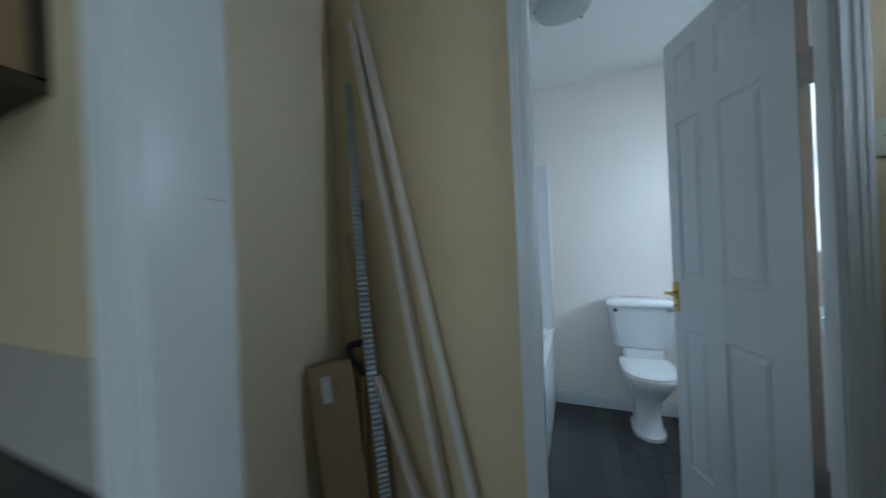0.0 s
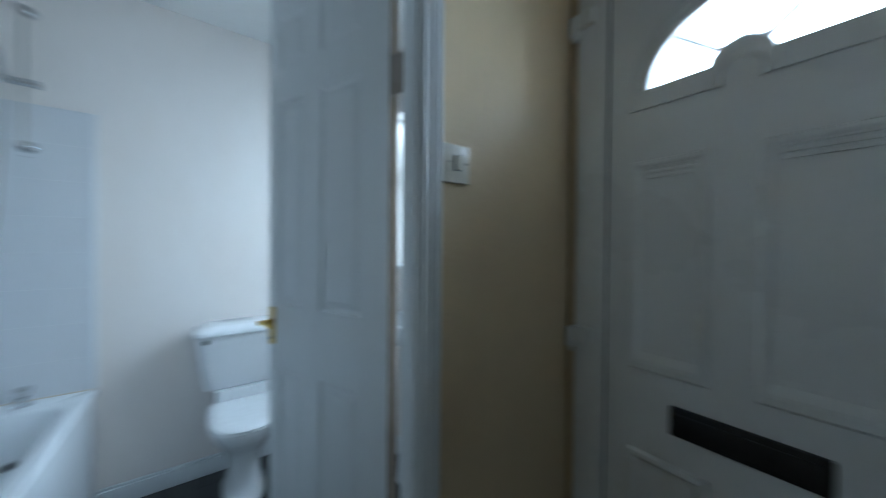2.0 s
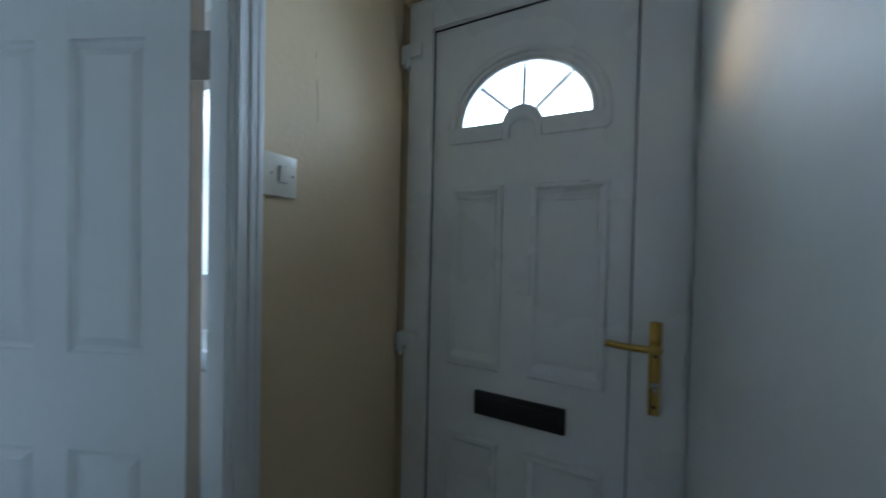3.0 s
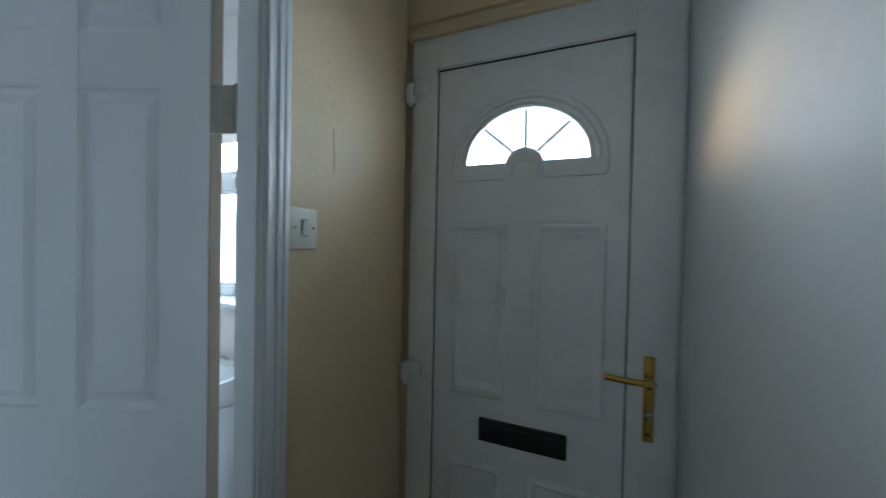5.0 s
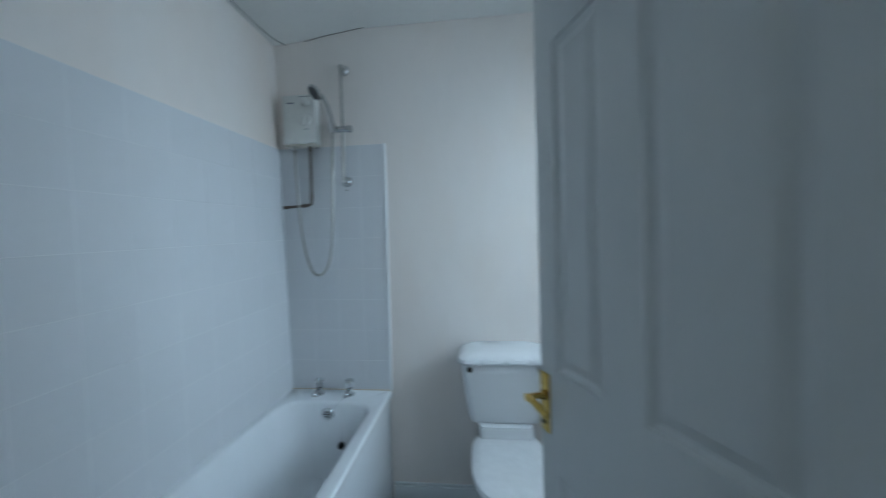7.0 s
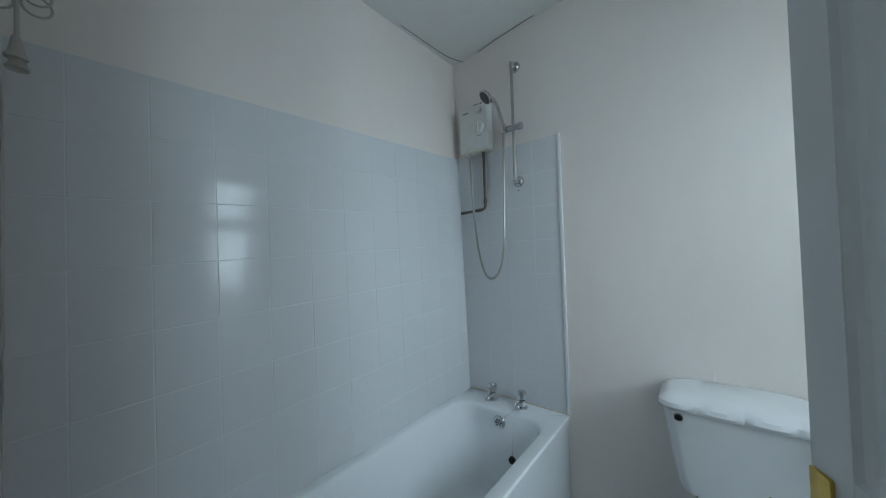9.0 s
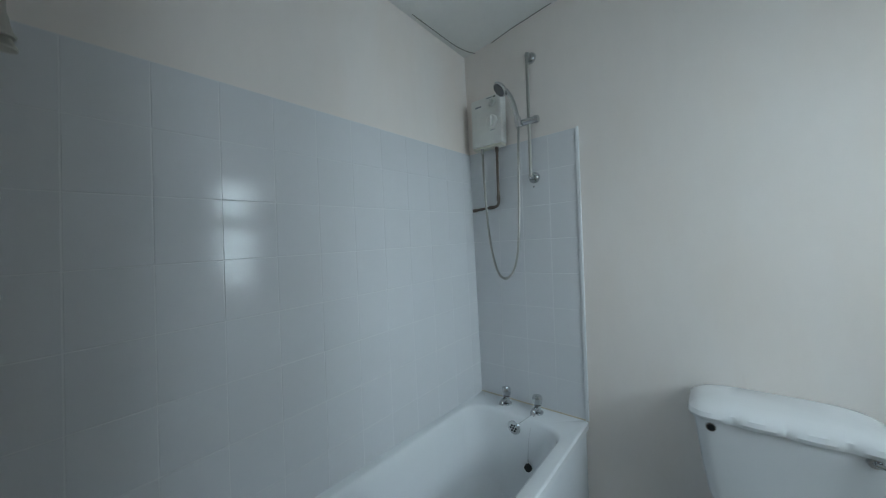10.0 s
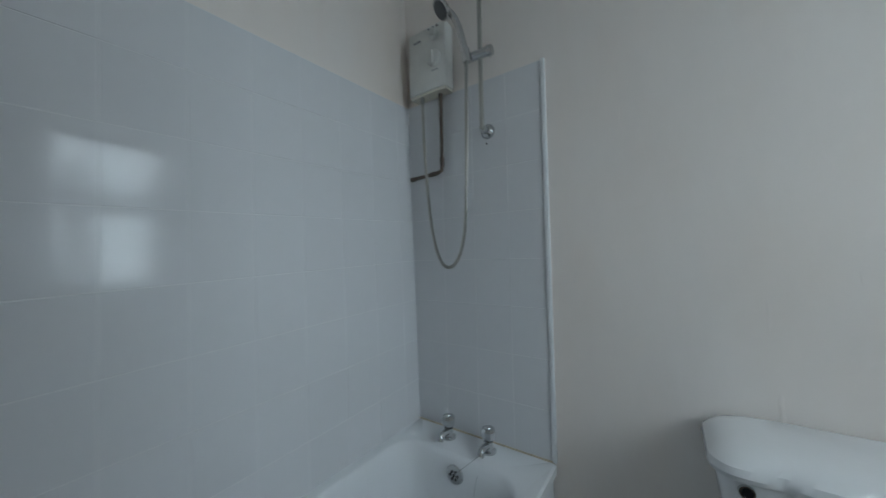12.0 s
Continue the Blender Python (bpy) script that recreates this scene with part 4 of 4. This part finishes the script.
head = mesh_object("shower_head", bm, CHROME, True)
head.parent = hand
head.matrix_parent_inverse = hand.matrix_world.inverted()
bm = bmesh.new()
add_lathe(bm, [(0.0, -0.011), (0.032, -0.011), (0.030, -0.0135), (0.0, -0.014)], n=28)
bmesh.ops.transform(bm, matrix=Matrix.Translation((RX - 0.098, RY - 0.084, SZ + 0.157)) @ Vector((0.50, 0.55, 0.67)).to_track_quat("Z", "Y").to_matrix().to_4x4(), verts=bm.verts)
face = mesh_object("spray_plate", bm, SPRAY, True)
face.parent = hand
face.matrix_parent_inverse = hand.matrix_world.inverted()

hose = thing("shower_hose", (0.25, WY - 0.04, 1.2), "ribbed steel shower hose hanging in a loop", "hose")
HOSE = smooth_line([(0.130, WY - 0.040, 1.826), (0.134, WY - 0.042, 1.70), (0.148, WY - 0.045, 1.50), (0.172, WY - 0.050, 1.32), (0.208, WY - 0.052, 1.205), (0.252, WY - 0.052, 1.178), (0.296, WY - 0.052, 1.225), (0.322, WY - 0.054, 1.34), (0.334, WY - 0.056, 1.55), (0.342, WY - 0.060, 1.78), (RX - 0.043, RY - 0.022, SZ - 0.018)], 60)
bm = bmesh.new()
n = 10
rings, side = [], Vector((0, 1, 0))
for k, p in enumerate(HOSE):
    t = (HOSE[min(k + 1, len(HOSE) - 1)] - HOSE[max(k - 1, 0)]).normalized()
    side = (side - t * side.dot(t)).normalized()
    up = t.cross(side)
    r = 0.0062 if k % 2 else 0.0050
    rings.append([p + r * (math.cos(2 * math.pi * j / n) * side + math.sin(2 * math.pi * j / n) * up) for j in range(n)])
add_loft(bm, rings)
part("flexible_tube", bm, HOSE_STEEL, hose, smooth=True)

# ---- toilet ----
TX, CYF = 1.172, BATH_Y1 - 0.215
wc = thing("toilet", (TX, BATH_Y1 - 0.3, 0), "white ceramic close-coupled toilet with its lid down", "toilet")
bm = bmesh.new()
add_loft(bm, [round_ring(TX - w, TX + w, CYF + d, BATH_Y1 - 0.012, z, 0.035) for z, w, d in
              ((0.488, 0.150, 0.060), (0.494, 0.162, 0.048), (0.53, 0.172, 0.036), (0.63, 0.186, 0.022), (0.73, 0.196, 0.012), (0.778, 0.202, 0.006), (0.782, 0.200, 0.008))])
part("cistern", bm, CERAMIC, wc, smooth=True)
bm = bmesh.new()
# lid with a gently lobed front: four scallops that fade out over the crown
LOBE = 0.109
rings = []
for z, g, depth in ((0.776, 0.000, 0.002), (0.777, 0.008, 0.004), (0.789, 0.012, 0.006), (0.803, 0.009, 0.006), (0.813, -0.003, 0.006), (0.820, -0.018, 0.005), (0.824, -0.046, 0.002), (0.825, -0.085, 0.0)):
    ring = round_ring(TX - 0.204 - g, TX + 0.204 + g, CYF + 0.010 - g, BATH_Y1 - 0.010, z, 0.042, 12)
    a, b = ring[35], ring[36]
    ring = ring[:36] + [a.lerp(b, k / 48) for k in range(1, 48)] + ring[36:]
    out = []
    for p in ring:
        lobe = abs(math.sin(math.pi * (p.x - TX) / LOBE)) ** 0.7 if p.y < CYF + 0.05 - g else 0.0
        out.append(Vector((p.x, p.y - 1.7 * depth * lobe, p.z)))
    rings.append(out)
add_loft(bm, rings)
part("cistern_lid", bm, CERAMIC, wc, "heavy ceramic cistern lid", smooth=True)
bm = bmesh.new()
add_lathe(bm, [(0.0, -0.0025), (0.0084, -0.0025), (0.0095, -0.005), (0.0122, -0.005), (0.0135, 0.002), (0.0, 0.006)], (TX - 0.159, CYF + 0.007, 0.756), "Y", 20)
collar = part("blanking_plug", bm, CHROME, wc, "round chrome collar of a blanked hole", smooth=True)
bm = bmesh.new()
add_lathe(bm, [(0.0, -0.0040), (0.0083, -0.0040), (0.0083, -0.002), (0.0, -0.002)], (TX - 0.159, CYF + 0.007, 0.756), "Y", 20)
dark = mesh_object("plug_centre", bm, BLACK, True)
dark.parent = collar
dark.matrix_parent_inverse = collar.matrix_world.inverted()
bm = bmesh.new()
add_lathe(bm, [(0.0, -0.010), (0.012, -0.010), (0.014, -0.004), (0.014, 0.002), (0.0, 0.004)], (TX + 0.150, CYF + 0.009, 0.765), "Y", 20)
add_tube(bm, smooth_line([(TX + 0.150, CYF - 0.004, 0.765), (TX + 0.175, CYF - 0.012, 0.762), (TX + 0.205, CYF - 0.016, 0.757)], 5), 0.006, 10)
part("flush_lever", bm, CHROME, wc, smooth=True)
bm = bmesh.new()
PY = CYF - 0.115
add_loft(bm, [oval_ring(TX, cy, rx, ry, z, 36, 2.3, b) for z, rx, ry, cy, b in
              ((FLOOR_B, 0.094, 0.150, PY + 0.085, 1.4), (0.002, 0.094, 0.150, PY + 0.085, 1.4), (0.018, 0.080, 0.134, PY + 0.085, 1.4), (0.12, 0.072, 0.120, PY + 0.09, 1.4), (0.20, 0.080, 0.128, PY + 0.085, 1.4),
               (0.27, 0.108, 0.155, PY + 0.055, 1.5), (0.33, 0.134, 0.185, PY + 0.02, 1.6), (0.375, 0.146, 0.200, PY, 1.7), (0.392, 0.146, 0.200, PY, 1.7))])
add_loft(bm, [round_ring(TX - w, TX + w, CYF + 0.020, BATH_Y1 - 0.03, z, 0.03) for z, w in ((0.28, 0.08), (0.36, 0.115), (0.40, 0.125), (0.47, 0.125), (0.489, 0.12))])
part("pan", bm, CERAMIC, wc, smooth=True)
bm = bmesh.new()
add_loft(bm, [oval_ring(TX, PY - 0.004, rx, ry, z, 36, 2.35, 1.7) for z, rx, ry in ((0.393, 0.150, 0.205), (0.396, 0.156, 0.211), (0.410, 0.157, 0.212), (0.413, 0.154, 0.209))])
part("seat", bm, SEAT, wc, smooth=True)
bm = bmesh.new()
add_loft(bm, [oval_ring(TX, PY - 0.004, rx, ry, z, 36, 2.35, 1.7) for z, rx, ry in ((0.4145, 0.150, 0.205), (0.416, 0.157, 0.212), (0.424, 0.157, 0.212), (0.430, 0.150, 0.205), (0.434, 0.11, 0.16), (0.4355, 0.05, 0.08))])
part("seat_lid", bm, SEAT, wc, smooth=True)
for sx in (-0.055, 0.055):
    bm = bmesh.new()
    add_cylinder(bm, (TX + sx - 0.018, CYF + 0.004, 0.416), (TX + sx + 0.018, CYF + 0.004, 0.416), 0.011, n=14)
    part("seat_hinge", bm, SEAT, wc, smooth=True)

# ---- wash basin under the window ----
basin = thing("wash_basin", (1.85, 0.86, 0), "white ceramic pedestal wash basin under the window", "wash basin")
bm = bmesh.new()
add_loft(bm, [round_ring(x0, 1.952, 0.86 - w, 0.86 + w, z, r) for z, x0, w, r in ((0.70, 1.86, 0.08, 0.03), (0.74, 1.80, 0.14, 0.04), (0.80, 1.745, 0.185, 0.05), (0.85, 1.725, 0.20, 0.06), (0.868, 1.725, 0.20, 0.06))]
         + [round_ring(x0, x1, 0.86 - w, 0.86 + w, z, 0.06) for z, x0, x1, w in ((0.868, 1.745, 1.890, 0.175), (0.83, 1.76, 1.885, 0.16), (0.78, 1.79, 1.87, 0.12))])
part("bowl", bm, CERAMIC, basin, smooth=True)
bm = bmesh.new()
add_loft(bm, [round_ring(1.86 - d, 1.945, 0.86 - w, 0.86 + w, z, 0.03) for z, d, w in ((FLOOR_B, 0.02, 0.085), (0.01, 0.018, 0.082), (0.3, 0.0, 0.065), (0.70, 0.005, 0.075))])
part("pedestal", bm, CERAMIC, basin, smooth=True)
for y in (0.74, 0.98):
    bm = bmesh.new()
    add_lathe(bm, [(0.0, 0.0), (0.016, 0.0), (0.012, 0.008), (0.010, 0.03), (0.016, 0.036), (0.016, 0.055), (0.0, 0.06)], (1.925, y, 0.868), "Z", 14)
    part("tap", bm, CHROME, basin, smooth=True)

# ---- ceiling lamp and pull cords ----
LX, LY = 0.768, 0.655
lamp = thing("ceiling_lamp", (LX, LY, CEIL), "round frosted glass ceiling lamp, switched off", "ceiling lamp")
bm = bmesh.new()
add_lathe(bm, [(0.0, 0.0), (0.122, 0.0), (0.124, -0.018), (0.116, -0.026), (0.0, -0.026)], (LX, LY, CEIL), "Z", 40)
part("base_ring", bm, PLASTIC, lamp, "white metal base ring", smooth=True)
bm = bmesh.new()
add_lathe(bm, [(0.136, -0.024), (0.138, -0.030), (0.134, -0.036), (0.118, -0.046), (0.090, -0.056), (0.050, -0.062), (0.0, -0.064)], (LX, LY, CEIL), "Z", 48)
part("shade", bm, LAMP_GLASS, lamp, "shallow frosted glass dish", smooth=True)
for a in (0.9, 3.35, 5.2):
    bm = bmesh.new()
    add_cylinder(bm, (LX + 0.118 * math.cos(a), LY + 0.118 * math.sin(a), CEIL - 0.014), (LX + 0.141 * math.cos(a), LY + 0.141 * math.sin(a), CEIL - 0.030), 0.006, n=10)
    add_cylinder(bm, (LX + 0.134 * math.cos(a), LY + 0.134 * math.sin(a), CEIL - 0.028), (LX + 0.146 * math.cos(a), LY + 0.146 * math.sin(a), CEIL - 0.036), 0.008, n=10)
    part("clip", bm, CHROME, lamp, smooth=True)


def pull_cord(x, y, z, label):
    """A cord from the ceiling with a bell-shaped pull at z."""
    top = ceiling_z(x)
    cord = thing("pull_cord", (x, y, top), label, "pull cord", "bathroom pull cords")
    bm = bmesh.new()
    add_tube(bm, smooth_line([(x, y, top - 0.02), (x + 0.003, y, top - 0.25), (x - 0.002, y, z + 0.3), (x, y, z + 0.03)], 8), 0.0026, 8)
    part("cord", bm, CORD, cord)
    bm = bmesh.new()
    add_lathe(bm, [(0.004, 0.034), (0.006, 0.030), (0.008, 0.015), (0.011, 0.004), (0.0145, -0.002), (0.0138, -0.006), (0.008, -0.004), (0.0, -0.003)], (x, y, z), "Z", 20)
    part("pull", bm, CORD, cord, "grubby bell-shaped pull", smooth=True)
    bm = bmesh.new()
    add_lathe(bm, [(0.0, 0.0), (0.030, 0.0), (0.030, -0.016), (0.022, -0.022), (0.0, -0.022)], (x, y + 0.016, top), "Z", 20)
    part("ceiling_switch", bm, PLASTIC, cord, smooth=True)
    bm = bmesh.new()
    for s in (-1, 1):
        add_tube(bm, [(x + 0.006 * s, y + s * (0.022 + 0.018 * math.cos(a)), z + 0.115 + 0.018 * math.sin(a)) for a in (2 * math.pi * k / 16 for k in range(17))], 0.0022, 6)
    part("cord_loop", bm, CORD, cord)


pull_cord(0.190, 0.054, 1.676, "grubby white pull cord with a bell-shaped pull")
pull_cord(0.182, 0.055, 1.660, "grubby white pull cord hanging a little lower")

# ---- small marks: loose ceiling paper, sealant ----


def crack(points, w):
    bm = bmesh.new()
    add_tube(bm, smooth_line(points, 8), w, 5)
    return bm


def paper_edge(name, points):
    """A dark line where the ceiling's paper comes loose, along the corner; points give x, y and how far it hangs."""
    structure(name, crack([(x, y, ceiling_z(x) - drop) for x, y, drop in points], 0.0016), STAIN, "dark loose edge of the ceiling paper", "trim")


paper_edge("trim_paper_edge", [(0.022, 1.15, 0.004), (0.028, 1.229, 0.008), (0.036, 1.335, 0.014), (0.044, 1.452, 0.016), (0.056, 1.53, 0.012), (0.075, 1.578, 0.010)])
paper_edge("trim_paper_edge_far", [(0.18, 1.580, 0.010), (0.24, 1.580, 0.006), (0.30, 1.580, 0.004), (0.38, 1.580, 0.005), (0.46, 1.580, 0.002), (0.50, 1.578, 0.001)])
bm = bmesh.new()
add_box(bm, BATH_X0 + 0.008, BX1 - 0.002, BATH_Y1 - 0.012, BATH_Y1 - 0.006, RIM - 0.001, RIM + 0.0035, 0.001)
structure("trim_sealant", bm, LINE, "rust-stained sealant along the bath's end", "trim")
bm = bmesh.new()
add_box(bm, 0.588, 0.601, BATH_Y1 - 0.013, BATH_Y1, RIM, 1.852, 0.003)
structure("trim_tile_edge", bm, TRIM, "white plastic edge strip beside the tiles", "trim", smooth=True)

# blisters in the painted paper of the far wall
for k, (x, z0, z1, w) in enumerate(((1.086, 0.98, 1.15, 0.005), (1.100, 0.78, 0.92, 0.007), (1.228, 1.11, 1.20, 0.004), (1.46, 1.12, 1.22, 0.003), (0.80, 1.55, 1.68, 0.002))):
    bm = bmesh.new()
    pts = [(x + 0.006 + 0.0015 * math.sin(2.1 * j + k), BATH_Y1 + 0.002, z0 + (z1 - z0) * j / 8) for j in range(9)]
    rings = [[Vector(p) + Vector((w * sw * math.cos(a), -0.0032 * sw * math.sin(a), 0)) for a in (math.pi * q / 4 for q in range(8))] for p, sw in zip(pts, (0.1, 0.5, 0.8, 1.0, 0.9, 1.0, 0.7, 0.5, 0.1))]
    add_loft(bm, rings)
    part("paper_blister", bm, BATH_PAINT, wall_far, smooth=True)

# ---- pieces: wall tiles and floor planks ----
TILE_Z1, TILE_H = 1.850, 0.1615


def tile_mesh(w, h, fall):
    bm = bmesh.new()
    add_loft(bm, [[Vector((sx * (w / 2 - i), sy * (h / 2 - i) + fall * sx * (w / 2 - i), z)) for sx, sy in ((-1, -1), (1, -1), (1, 1), (-1, 1))] for i, z in ((0, 0.0), (0, 0.0040), (0.0009, 0.0053))])
    bmesh.ops.recalc_face_normals(bm, faces=bm.faces)
    me = bpy.data.meshes.new("tile")
    bm.to_mesh(me)
    bm.free()
    me.materials.append(TILE)
    return me


def tile_field(parent, cuts, base, fall=0.0, joint=0.0018):
    """Tiles between the cuts; base turns (along, up, out) into the room."""
    rows = [TILE_Z1 - k * TILE_H for k in range(8) if TILE_Z1 - k * TILE_H > RIM + 0.02] + [RIM + 0.004]
    kept = {}
    for a, b in zip(cuts, cuts[1:]):
        for z1, z0 in zip(rows, rows[1:]):
            key = (round(b - a, 4), round(z1 - z0, 4))
            if key not in kept:
                kept[key] = tile_mesh(b - a - joint, z1 - z0 - joint, fall)
            ob = new("tile", kept[key])
            tilt = Euler((random.gauss(0, 0.0015), random.gauss(0, 0.0015), 0)).to_matrix().to_4x4()
            ob.parent = parent
            ob.matrix_world = base @ Matrix.Translation(((a + b) / 2, (z0 + z1) / 2 - fall * (BATH_Y1 - (a + b) / 2), 0.0012)) @ tilt


bm = bmesh.new()
add_box(bm, BATH_X0, BATH_X0 + 0.0071, BATH_END + 0.001, BATH_Y1, RIM - 0.03, TILE_Z1)
for v in bm.verts:
    v.co.z -= DROP * (BATH_Y1 - v.co.y) if v.co.z > 1 else 0.0
skewed(bm)
leaning(bm)
part("grout", bm, GROUT, wall_bath)
bm = bmesh.new()
add_box(bm, 0.014, 0.589, BATH_Y1 - 0.0071, BATH_Y1, RIM - 0.03, TILE_Z1)
part("grout", bm, GROUT, wall_far)
random.seed(5)
LEFT_CUTS = [BATH_END + 0.002] + [0.112 + 0.1388 * k for k in range(11)] + [BATH_Y1 - 0.006]
tile_field(wall_bath, LEFT_CUTS, Matrix.Translation((BATH_X0 + 0.0012 + LEAN * 0.56, BATH_Y1, 0)) @ Matrix.Rotation(-math.atan(LEAN), 4, "Y") @ Matrix.Rotation(-math.atan(SKEW), 4, "Z") @ Matrix(((0, 0, 1, 0), (1, 0, 0, -BATH_Y1), (0, 1, 0, 0), (0, 0, 0, 1))), DROP)
FAR_CUTS = [0.016, 0.192, 0.327, 0.463, 0.587]
tile_field(wall_far, FAR_CUTS, Matrix(((1, 0, 0, 0), (0, 0, -1, BATH_Y1 - 0.0012), (0, 1, 0, 0), (0, 0, 0, 1))))


def plank_mesh(w, h):
    bm = bmesh.new()
    add_loft(bm, [[Vector((sx * (w / 2 - i), sy * (h / 2 - i), z)) for sx, sy in ((-1, -1), (1, -1), (1, 1), (-1, 1))] for i, z in ((0, -0.002), (0, 0.0), (0.0006, 0.0006))])
    bmesh.ops.recalc_face_normals(bm, faces=bm.faces)
    me = bpy.data.meshes.new("plank")
    bm.to_mesh(me)
    bm.free()
    me.materials.append(VINYL)
    return me


PW, PL = 0.094, 0.32
kept = {}
col = 0
x = BX1 - 0.010
while x < BATH_X1 - 0.02:
    x1 = min(x + PW, BATH_X1 - 0.017)
    y = HALL_Y + 0.03 - (col * 0.37 % 1.0) * PL
    while y < BATH_Y1 - 0.02:
        a, b = max(y, HALL_Y + 0.032), min(y + PL, BATH_Y1 - 0.017)
        if b - a > 0.01:
            key = (round(x1 - x, 4), round(b - a, 4))
            if key not in kept:
                kept[key] = plank_mesh(x1 - x - 0.001, b - a - 0.001)
            ob = new("plank", kept[key])
            ob.parent = floor_bath
            ob.matrix_world = Matrix.Translation(((x + x1) / 2, (a + b) / 2, FLOOR_B))
        y += PL
    x += PW
    col += 1
